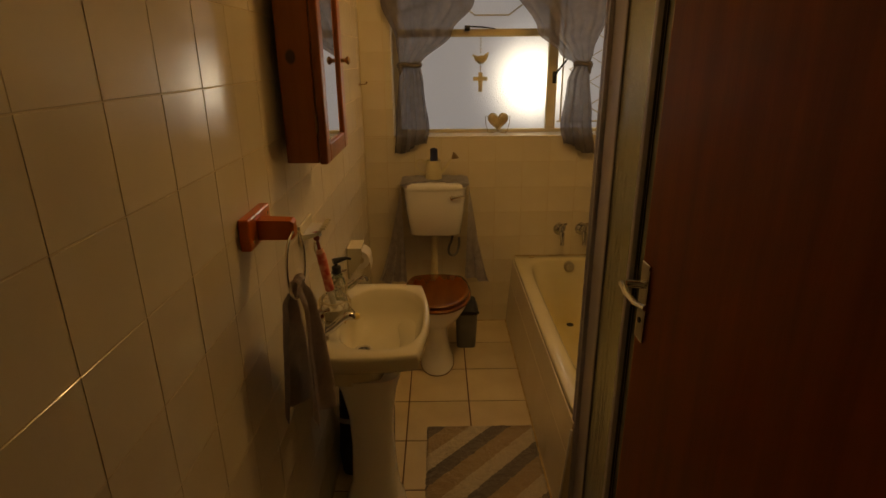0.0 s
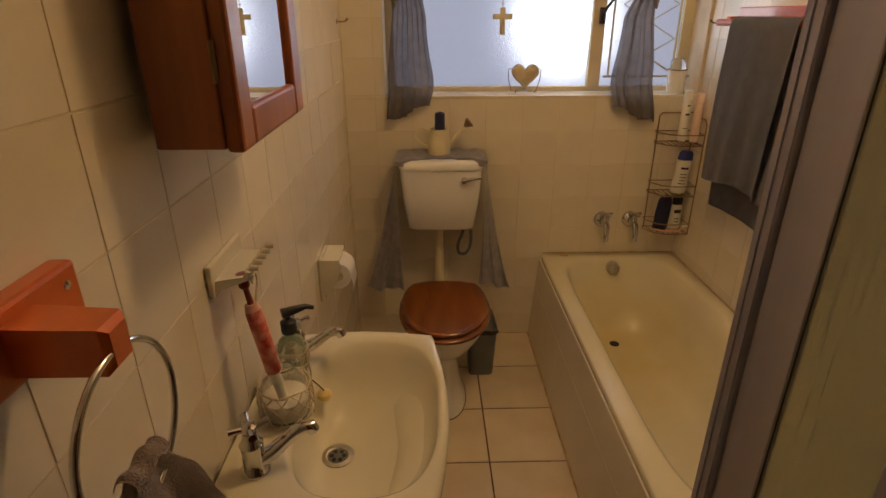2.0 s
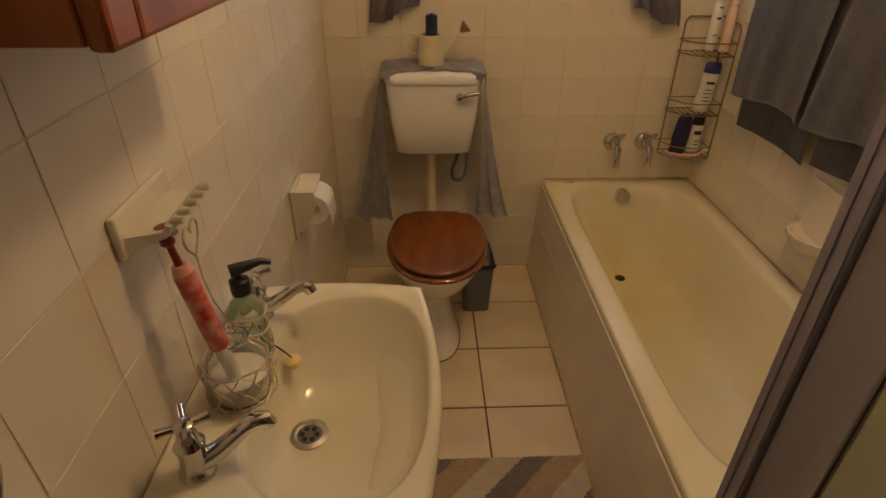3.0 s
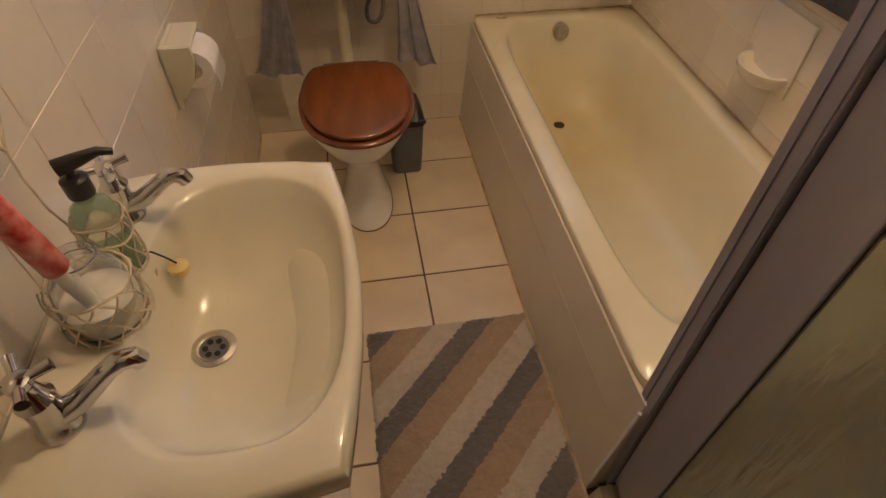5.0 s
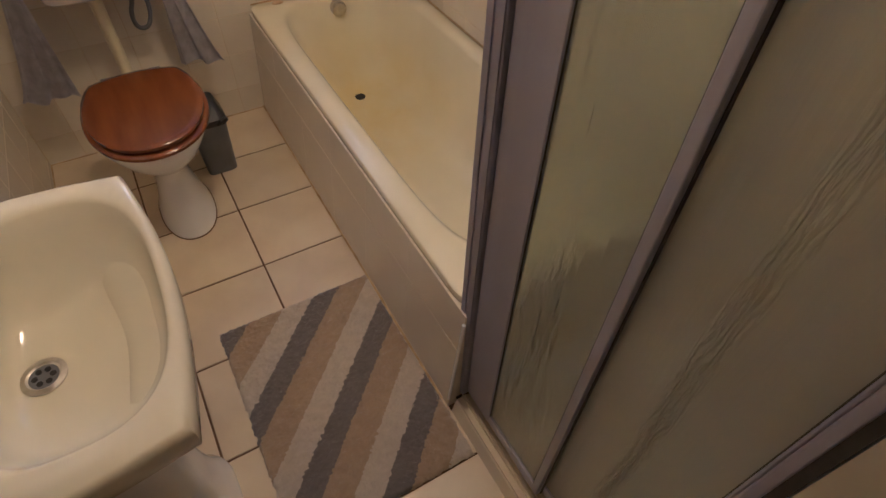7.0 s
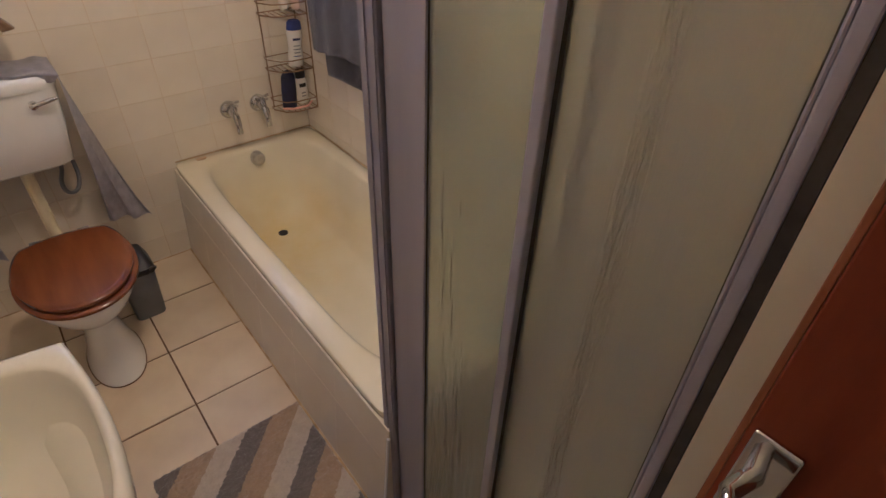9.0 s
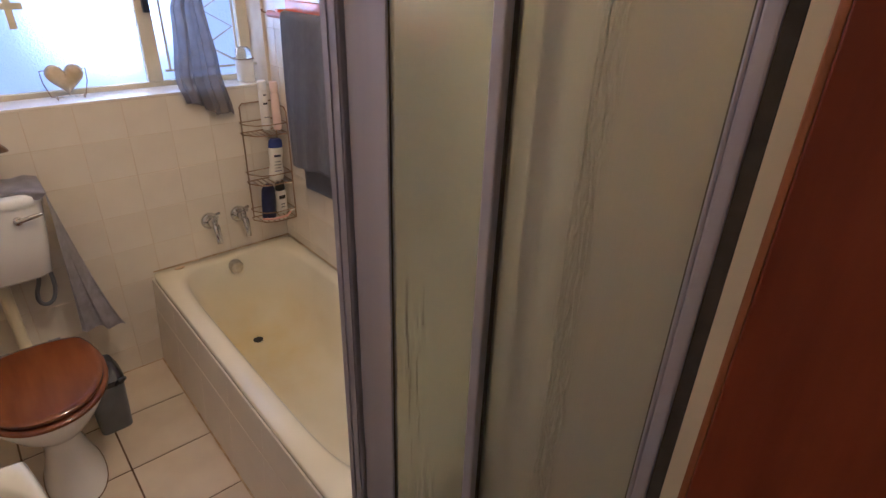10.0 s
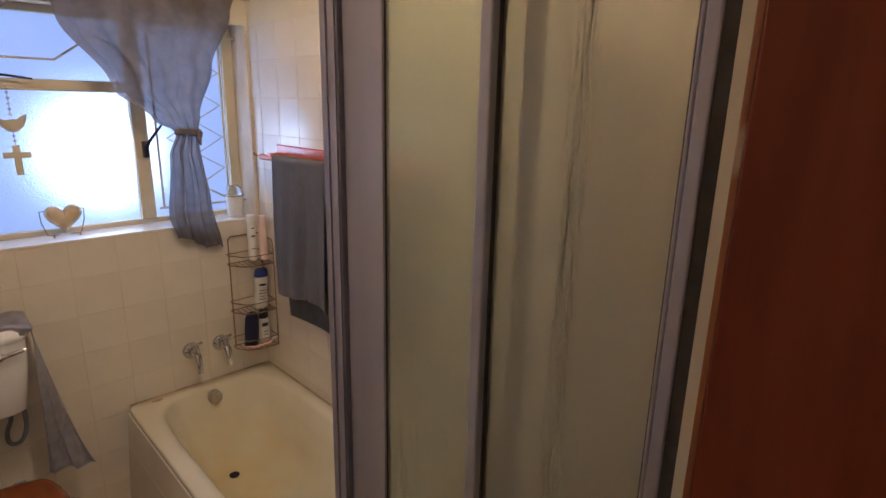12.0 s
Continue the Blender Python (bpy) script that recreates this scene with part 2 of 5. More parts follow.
def glow_material():
    """Bright daylight outside the window: pale sky, with the sun's glare low on the far side."""
    m = bpy.data.materials.new("daylight")
    m.use_nodes = True
    nt = m.node_tree
    nt.nodes.remove(nt.nodes["Principled BSDF"])
    em = nt.nodes.new("ShaderNodeEmission")
    co = nt.nodes.new("ShaderNodeTexCoord")
    mp = nt.nodes.new("ShaderNodeMapping")
    mp.vector_type = "TEXTURE"
    mp.inputs["Location"].default_value = (1.08, 3.6, 1.55)
    mp.inputs["Scale"].default_value = (0.44, 1, 0.44)
    gr = nt.nodes.new("ShaderNodeTexGradient")
    gr.gradient_type = "SPHERICAL"
    ramp = nt.nodes.new("ShaderNodeValToRGB")
    e = ramp.color_ramp.elements
    e[0].position, e[0].color = 0.0, (0.046, 0.049, 0.064, 1)
    e[1].position, e[1].color = 0.86, (0.97, 0.98, 1.0, 1)
    for at, c in ((0.28, (0.068, 0.073, 0.096, 1)), (0.58, (0.28, 0.295, 0.34, 1))):
        k = ramp.color_ramp.elements.new(at)
        k.color = c
    nt.links.new(co.outputs["Object"], mp.inputs["Vector"])
    nt.links.new(mp.outputs[0], gr.inputs[0])
    nt.links.new(gr.outputs["Fac"], ramp.inputs[0])
    nt.links.new(ramp.outputs[0], em.inputs["Color"])
    em.inputs["Strength"].default_value = DAY
    nt.links.new(em.outputs[0], nt.nodes["Material Output"].inputs["Surface"])
    return m


# ---- mesh helpers ----
def box(bm, x0, x1, y0, y1, z0, z1, bevel=0.0, seg=2):
    vs = [bm.verts.new((x, y, z)) for z in (z0, z1) for y in (y0, y1) for x in (x0, x1)]
    fs = [(0, 2, 3, 1), (4, 5, 7, 6), (0, 1, 5, 4), (2, 6, 7, 3), (0, 4, 6, 2), (1, 3, 7, 5)]
    faces = [bm.faces.new([vs[i] for i in f]) for f in fs]
    if bevel:
        es = list({e for f in faces for e in f.edges})
        bmesh.ops.bevel(bm, geom=es, offset=bevel, segments=seg, profile=0.5, affect="EDGES")
    return vs


def loft(bm, rings, cap0=True, cap1=True, closed=True):
    vv = [[bm.verts.new(p) for p in r] for r in rings]
    n = len(vv[0])
    for a, b in zip(vv, vv[1:]):
        for i in range(n if closed else n - 1):
            j = (i + 1) % n
            bm.faces.new((a[i], a[j], b[j], b[i]))
    if cap0:
        bm.faces.new(list(reversed(vv[0])))
    if cap1:
        bm.faces.new(vv[-1])


def tube(bm, pts, r, n=10, closed=False):
    """A round bar along points; r: one radius or one a point."""
    pts = [Vector(p) for p in pts]
    rings, up = [], None
    k = len(pts)
    for i, p in enumerate(pts):
        a = pts[(i - 1) % k] if closed or i else pts[i]
        b = pts[(i + 1) % k] if closed or i < k - 1 else pts[i]
        d = (b - a).normalized()
        if up is None:
            up = d.orthogonal().normalized()
        up = (up - d * up.dot(d)).normalized()
        side = d.cross(up)
        rr = r[i] if isinstance(r, (list, tuple)) else r
        rings.append([p + rr * (math.cos(2 * math.pi * q / n) * up + math.sin(2 * math.pi * q / n) * side) for q in range(n)])
    if closed:
        rings.append(rings[0])
        loft(bm, rings, False, False)
        bmesh.ops.remove_doubles(bm, verts=bm.verts[:], dist=1e-5)
    else:
        loft(bm, rings)


def eased(pts, rounds=3):
    """A bent line with its corners cut round."""
    pts = [Vector(p) for p in pts]
    for _ in range(rounds):
        cut = [q for a, b in zip(pts, pts[1:]) for q in (a.lerp(b, 0.25), a.lerp(b, 0.75))]
        pts = [pts[0]] + cut[1:-1] + [pts[-1]]
    return pts


def turned(bm, centre, profile, n=28, axis="z", sx=1.0, sy=1.0):
    """A turned body: profile of (radius, distance along the axis) from its base up."""
    c = Vector(centre)
    rings = []
    for r, h in profile:
        ring = []
        for q in range(n):
            a = 2 * math.pi * q / n
            u, v = r * math.cos(a) * sx, r * math.sin(a) * sy
            ring.append(c + Vector({"z": (u, v, h), "x": (h, u, v), "y": (v, h, u)}[axis]))
        rings.append(ring)
    loft(bm, rings)


def sup(cx, cy, rx, ry, z, e=2.0, n=56, egg=0.0):
    """A ring of superellipse shape; egg narrows the end of larger y."""
    out = []
    for q in range(n):
        a = 2 * math.pi * q / n
        c, s = math.cos(a), math.sin(a)
        x = math.copysign(abs(c) ** (2 / e), c)
        y = math.copysign(abs(s) ** (2 / e), s)
        out.append((cx + rx * x * (1 - egg * y), cy + ry * y, z))
    return out


def arc(c, r, a0, a1, n, plane="yz"):
    out = []
    for i in range(n + 1):
        a = radians(a0 + (a1 - a0) * i / n)
        u, v = r * math.cos(a), r * math.sin(a)
        out.append(Vector(c) + Vector({"yz": (0, u, v), "xz": (u, 0, v), "xy": (u, v, 0)}[plane]))
    return out


def link_mesh(name, bm, mat, smooth=True, angle=40):
    bmesh.ops.recalc_face_normals(bm, faces=bm.faces[:])
    me = bpy.data.meshes.new(name)
    bm.to_mesh(me)
    bm.free()
    me.materials.append(mat)
    if smooth:
        me.shade_smooth()
        me.set_sharp_from_angle(angle=radians(angle))
    return me


def part(name, bm, mat, parent=None, label="", smooth=True, angle=40):
    ob = new(name, link_mesh(name, bm, mat, smooth, angle))
    if parent:
        ob.parent = parent
        ob.matrix_parent_inverse = Matrix.Translation(ORIGIN.get(parent.name, parent.location)).inverted()
    if label:
        tagged(ob, label)
    return ob


def thing(name, at, label, category, group="", kind=""):
    ob = new(name)
    dx, dy, dz, k = STAND.get(name, (0, 0, 0, 1))
    ORIGIN[ob.name] = Vector(at)
    ob.location = Vector(at) + Vector((dx, dy, dz))
    ob.scale = (1, 1, k)
    ob.empty_display_size = 0.05
    return tagged(ob, label, category, group, kind)


def structure(name, bm, mat, label, category, smooth=False):
    return tagged(part(name, bm, mat, None, "", smooth), label, category, "", "structure")


def slab(*args, **kw):
    bm = bmesh.new()
    box(bm, *args, **kw)
    return bm


def merged(*boxes):
    bm = bmesh.new()
    for b in boxes:
        box(bm, *b)
    return bm


# ---- structure ----
floor = structure("floor", slab(-0.17, 1.77, -1.6, 3.3, -0.12, -0.003), M_FGROUT, "cream ceramic floor tiles with dark grout", "floor")
wall_left = structure("wall_left", slab(-0.17, LEFT - 0.0003, -1.6, 3.3, -0.003, TOP), M_GROUT, "bathroom wall with glossy cream tiles", "wall")
wall_back = structure("wall_back", merged((LEFT - 0.0003, WL, BACK + 0.0003, 3.3, -0.003, TOP), (WR, 1.77, BACK + 0.0003, 3.3, -0.003, TOP),
                                         (WL, WR, BACK + 0.0003, 3.3, -0.003, SILL - 0.012), (WL, WR, BACK + 0.0003, 3.3, HEAD, TOP)),
                      M_GROUT, "tiled bathroom wall under and round the window", "wall")
wall_right = structure("wall_right", slab(RIGHT + 0.0003, 1.77, DOOR_Y - 0.1, BACK + 0.0003, -0.003, TOP), M_GROUT, "tiled wall along the bath", "wall")
wall_stub = structure("wall_stub", slab(SHX, RIGHT + 0.0003, DOOR_Y, SHY0, -0.003, TOP), M_PLASTER, "cream painted wall beside the shower", "wall")
wall_door = structure("wall_door", merged((LEFT - 0.0003, 0.03, DOOR_Y - 0.1, DOOR_Y, -0.003, TOP), (0.88, RIGHT + 0.0003, DOOR_Y - 0.1, DOOR_Y, -0.003, TOP),
                                         (0.03, 0.88, DOOR_Y - 0.1, DOOR_Y, 2.12, TOP)), M_PLASTER, "cream painted wall with the doorway", "wall")
wall_hall = structure("wall_hall", merged((LEFT - 0.0003, 1.77, -1.6, -1.5, -0.003, TOP), (RIGHT + 0.0003, 1.77, -1.5, DOOR_Y - 0.1, -0.003, TOP)), M_PLASTER, "cream painted passage wall", "wall")
ceiling = structure("ceiling", slab(-0.17, 1.77, -1.6, 3.3, TOP, TOP + 0.1), M_CEIL, "plain white painted ceiling", "ceiling")

for nm, bx in (("left", (LEFT - 0.006, LEFT + 0.0015, DOOR_Y, BACK, 2.13, TOP)), ("back", (LEFT + 0.0015, RIGHT, BACK - 0.001, BACK + 0.006, 2.13, TOP)), ("right", (RIGHT - 0.001, RIGHT + 0.006, 1.36, BACK - 0.001, 2.13, TOP)),
               ("passage", (LEFT - 0.006, LEFT + 0.0015, -1.5, DOOR_Y - 0.1, -0.003, TOP))):
    structure("wall_paint_" + nm, slab(*bx), M_PLASTER, "cream painted wall above the tiles", "wall")

# half-height divider between bath and shower, glass above it
divider = structure("divider_wall", slab(SHX + 0.05, RIGHT + 0.003, SHY1 - 0.04, SHY1 - 0.006, -0.003, 0.47), M_TILE, "low tiled wall between shower and bath", "wall")

# thin brown line where the walls meet the floor
for nm, ends in (("back", ((LEFT + 0.004, BACK - 0.003, 0.0), (0.88, BACK - 0.003, 0.0))), ("left", ((LEFT + 0.003, 0.0, 0.0), (LEFT + 0.003, BACK - 0.004, 0.0)))):
    bm = bmesh.new()
    tube(bm, ends, 0.004, 6)
    structure("trim_" + nm, bm, M_SEAL, "brown line along the floor joint", "trim")

# daylight outside the window
bm = bmesh.new()
vs = [bm.verts.new(p) for p in ((-0.9, 3.6, 0.7), (2.6, 3.6, 0.7), (2.6, 3.6, 3.0), (-0.9, 3.6, 3.0))]
bm.faces.new(vs)
backdrop = structure("backdrop", bm, glow_material(), "bright daylight outside the window", "backdrop")


# ---- ceiling light ----
def bulb_material():
    m = bpy.data.materials.new("warm_bulb")
    m.use_nodes = True
    bs = m.node_tree.nodes["Principled BSDF"]
    bs.inputs["Base Color"].default_value = (0.8, 0.78, 0.72, 1)
    bs.inputs["Emission Color"].default_value = (1.0, 0.635, 0.305, 1)
    bs.inputs["Emission Strength"].default_value = BULB
    return m


def make_ceiling_light():
    c = Vector((0.92, 1.74, TOP))
    t = thing("ceiling_light", c, "round white ceiling light with a warm glass globe", "ceiling light")
    b = bmesh.new()
    turned(b, c, [(0.07, -0.001), (0.07, -0.02), (0.045, -0.035), (0.03, -0.05)], 28)
    part("base", b, M_PLASTW, t)
    b = bmesh.new()
    turned(b, c, [(0.028, -0.045), (0.05, -0.055), (0.072, -0.085), (0.08, -0.12), (0.072, -0.155), (0.045, -0.185), (0.012, -0.198)], 28)
    part("globe", b, bulb_material(), t, "glowing glass globe")


make_ceiling_light()


# ---- window ----
def make_window():
    y0, y1 = WIN - 0.02, WIN + 0.02
    MX, TZ = 1.145, 1.845
    w = tagged(new("window_1"), "cream steel window with obscured panes and bars", "window", "", "structure")
    w.location = (WL, WIN, SILL)
    f = bmesh.new()
    for b in ((WL, WL + 0.035, y0, y1, SILL, HEAD), (WR - 0.05, WR, y0, y1, SILL, HEAD), (WL + 0.035, WR - 0.05, y0, y1, SILL, SILL + 0.022),
              (WL + 0.035, WR - 0.05, y0, y1, HEAD - 0.03, HEAD)):
        box(f, *b, bevel=0.003)
    part("window_frame", f, M_FRAME, w, "cream painted steel frame", False)
    part("mullion", slab(MX - 0.03, MX + 0.03, y0 - 0.006, y1, SILL + 0.022, HEAD - 0.03, bevel=0.004), M_FRAME, w, "", False)
    part("transom", slab(WL + 0.035, MX - 0.03, y0 - 0.006, y1, TZ - 0.022, TZ + 0.022, bevel=0.004), M_FRAME, w, "", False)
    for a, b, c, d in ((WL + 0.035, MX - 0.03, SILL + 0.022, TZ - 0.022), (WL + 0.035, MX - 0.03, TZ + 0.022, HEAD - 0.03), (MX + 0.03, WR - 0.05, SILL + 0.022, HEAD - 0.03)):
        p = part("pane", slab(a, b, WIN - 0.003, WIN + 0.003, c, d), M_OBSCURE, w, "obscured glass", False)
        p.visible_shadow = False
    st = bmesh.new()
    tube(st, [(0.60, y0 - 0.035, TZ + 0.035), (0.70, y0 - 0.05, TZ + 0.03), (0.78, y0 - 0.05, TZ + 0.02)], [0.005, 0.0045, 0.0035], 8)
    box(st, 0.60, 0.63, y0 - 0.05, y0, TZ + 0.01, TZ + 0.04, bevel=0.004)
    part("stay", st, M_BLACK, w, "dark iron window stay")
    hd = bmesh.new()
    tube(hd, [(MX + 0.01, y0 - 0.03, 1.59), (MX + 0.02, y0 - 0.045, 1.62), (MX + 0.075, y0 - 0.05, 1.69)], [0.008, 0.007, 0.005], 8)
    box(hd, MX - 0.002, MX + 0.022, y0 - 0.03, y0 - 0.004, 1.55, 1.62, bevel=0.003)
    part("handle", hd, M_BLACK, w, "dark iron casement handle")
    return w


window_1 = make_window()
bm = slab(WL, WR, BACK - 0.004, WIN - 0.02, SILL - 0.012, SILL, bevel=0.003)
window_sill = structure("window_sill", bm, M_TILE, "glossy cream tiled window sill", "window sill")


def make_bars():
    """Burglar bars: flat rods in zigzags, before the panes."""
    y = WIN - 0.06
    t = thing("burglar_bars", (WL, y, SILL), "pale steel burglar bars in a zigzag pattern", "window bars")
    for z in (SILL + 0.07, HEAD - 0.06):
        b = bmesh.new()
        tube(b, [(1.18, y, z), (WR, y, z)], 0.005, 8)
        part("rail", b, M_FRAME, t)
    for x in (1.20, 1.50):
        b = bmesh.new()
        tube(b, [(x, y, SILL + 0.07), (x, y, HEAD - 0.06)], 0.005, 8)
        part("upright", b, M_FRAME, t)
    for flip in (0, 1):
        b = bmesh.new()
        pts = []
        for i in range(6):
            pts.append((1.24 + (0.25 if (i + flip) % 2 else 0.0), y - 0.004 * flip, SILL + 0.09 + i * 0.145))
        tube(b, pts, 0.0045, 8)
        part("zigzag", b, M_FRAME, t)
    b = bmesh.new()
    tube(b, [(WL + 0.04, y, 1.96), (0.52, y, 2.04), (0.66, y, 1.94), (0.86, y, 1.94), (1.0, y, 2.04), (1.18, y, 1.96)], 0.0045, 8)
    part("zigzag", b, M_FRAME, t)


make_bars()


# ---- bath ----
def make_bath():
    b0, b1, f, r, z = SHY1 + 0.002, BACK - 0.003, 0.921, RIGHT - 0.003, 0.445
    t = thing("bathtub", (1.25, 2.2, 0), "old cream enamelled built-in bath with yellow stains", "bathtub")
    cx, cy, rx, ry = (f + r) / 2, (b0 + b1) / 2, (r - f) / 2, (b1 - b0) / 2
    rings = [sup(cx, cy, rx - 0.012, ry - 0.004, z - 0.045, 40, 88), sup(cx, cy, rx - 0.002, ry, z - 0.03, 40, 88), sup(cx, cy, rx, ry, z - 0.005, 36, 88), sup(cx, cy, rx - 0.005, ry - 0.004, z, 30, 88),
             sup(cx + 0.003, cy + 0.012, rx - 0.050, ry - 0.062, z, 8, 88), sup(cx + 0.005, cy + 0.016, rx - 0.064, ry - 0.077, z - 0.003, 7, 88), sup(cx + 0.005, cy + 0.02, rx - 0.076, ry - 0.091, z - 0.014, 6, 88),
             sup(cx + 0.005, cy + 0.035, rx - 0.095, ry - 0.125, z - 0.10, 5.5, 88), sup(cx + 0.005, cy + 0.05, rx - 0.115, ry - 0.20, z - 0.22, 5, 88),
             sup(cx + 0.005, cy + 0.065, rx - 0.14, ry - 0.26, z - 0.31, 4.5, 88), sup(cx + 0.005, cy + 0.06, rx - 0.19, ry - 0.33, z - 0.342, 4, 88),
             sup(cx + 0.005, cy + 0.06, 0.06, 0.2, z - 0.352, 3, 88)]
    bm = bmesh.new()
    loft(bm, rings, False, True)
    part("tub", bm, M_BATH, t, "", True, 52)
    for py, px in ((2.788, 1.254),):
        d = bmesh.new()
        turned(d, (px, py, z - 0.349), [(0.034, 0), (0.034, 0.004), (0.026, 0.006), (0.022, 0.003), (0.01, 0.002)], 24)
        part("drain", d, M_DULL, t, "dulled chrome bath drain")
        # black disc paints the darkness inside the drain
        d = bmesh.new()
        turned(d, (px, py, z - 0.344), [(0.023, 0), (0.023, 0.003), (0.005, 0.003)], 20)
        part("drain_hole", d, M_BLACK, t)
    o = bmesh.new()
    turned(o, (1.272, 2.978, 0.400), [(0.032, 0.03), (0.032, 0.0), (0.028, -0.008), (0.014, -0.013)], 24, "y")
    part("overflow", o, M_DULL, t, "round chrome overflow")
    # tiled front: leans back a little towards the rim
    p = bmesh.new()
    y1 = BACK - 0.002
    loft(p, [[(0.884, SHY1 - 0.029, 0.0), (0.925, SHY1 - 0.029, 0.0), (0.958, SHY1 - 0.029, z - 0.035), (0.9185, SHY1 - 0.029, z - 0.035)],
             [(0.884, y1, 0.0), (0.925, y1, 0.0), (0.958, y1, z - 0.035), (0.9185, y1, z - 0.035)]])
    part("bath_panel_core", p, M_TILE, t, "", False)
    n = 6
    for row in range(2):
        za, zb = (0.004, 0.27) if row == 0 else (0.273, z - 0.030)
        for i in range(n):
            w = (y1 - SHY1 + 0.03) / n
            a, b = SHY1 - 0.03 + i * w + 0.0005, SHY1 - 0.03 + (i + 1) * w - 0.0005
            q = bmesh.new()
            xa, xb = 0.8885 + 0.034 * za / 0.41, 0.8885 + 0.034 * zb / 0.41
            loft(q, [[(xa - 0.006, a, za), (xa + 0.004, a, za), (xb + 0.004, a, zb), (xb - 0.006, a, zb)], [(xa - 0.006, b, za), (xa + 0.004, b, za), (xb + 0.004, b, zb), (xb - 0.006, b, zb)]])
            part("panel_tile", q, M_TILE, t, "", False)
    e = bmesh.new()
    tube(e, [(0.884, SHY1 - 0.031, 0.050), (0.913, SHY1 - 0.031, z - 0.055)], 0.005, 8)
    part("edge_bead", e, M_WHITE, t, "white sealant bead at the panel end")
    s = bmesh.new()
    tube(s, [(0.883, SHY1, 0.002), (0.883, 2.2, 0.003), (0.883, y1, 0.002)], 0.0065, 6)
    part("sealant_line", s, M_SEAL, t, "yellowed sealant along the floor")
    s = bmesh.new()
    tube(s, [(0.93, y1 - 0.002, z + 0.002), (r, y1 - 0.002, z + 0.002), (r - 0.002, b0 + 0.02, z + 0.002)], 0.0032, 6)
    part("sealant_line", s, M_SEAL, t, "dark stained sealant along the wall")
    g = bmesh.new()
    turned(g, (1.035, 3.045, z + 0.001), [(0.024, 0), (0.022, 0.003), (0.010, 0.004)], 18, "z", 1, 0.6)
    part("soap_scrap", g, M_SEAL, t, "worn yellow soap scrap")


make_bath()


# ---- basin ----
def basin_ring(inset, z, drop=0.0):
    """Outline of the basin: straight back, bowed front and ends."""
    x0, x1, y0, y1 = LEFT + 0.004 + inset * 0.3, 0.366 - inset, 1.163 + inset, 1.718 - inset
    pts, n = [], 16
    for i in range(n):
        u = i / n
        pts.append((x0 + (x1 - x0) * u, y0 - 0.020 * math.sin(math.pi * u), z))
    for i in range(n):
        u = i / n
        pts.append((x1 + 0.032 * math.sin(math.pi * u), y0 + (y1 - y0) * u, z))
    for i in range(n):
        u = 1 - i / n
        pts.append((x0 + (x1 - x0) * u, y1 + 0.022 * math.sin(math.pi * u), z))
    for i in range(n):
        u = 1 - i / n
        pts.append((x0, y0 + (y1 - y0) * u, z))
    return pts


def match(ring, target):
    """Turn a ring's start so that its points follow those of the target ring by angle."""
    cx, cy = 0.22, 1.445
    out = []
    for p in target:
        a = math.atan2(p[1] - cy, p[0] - cx)
        out.append(ring(a))
    return out


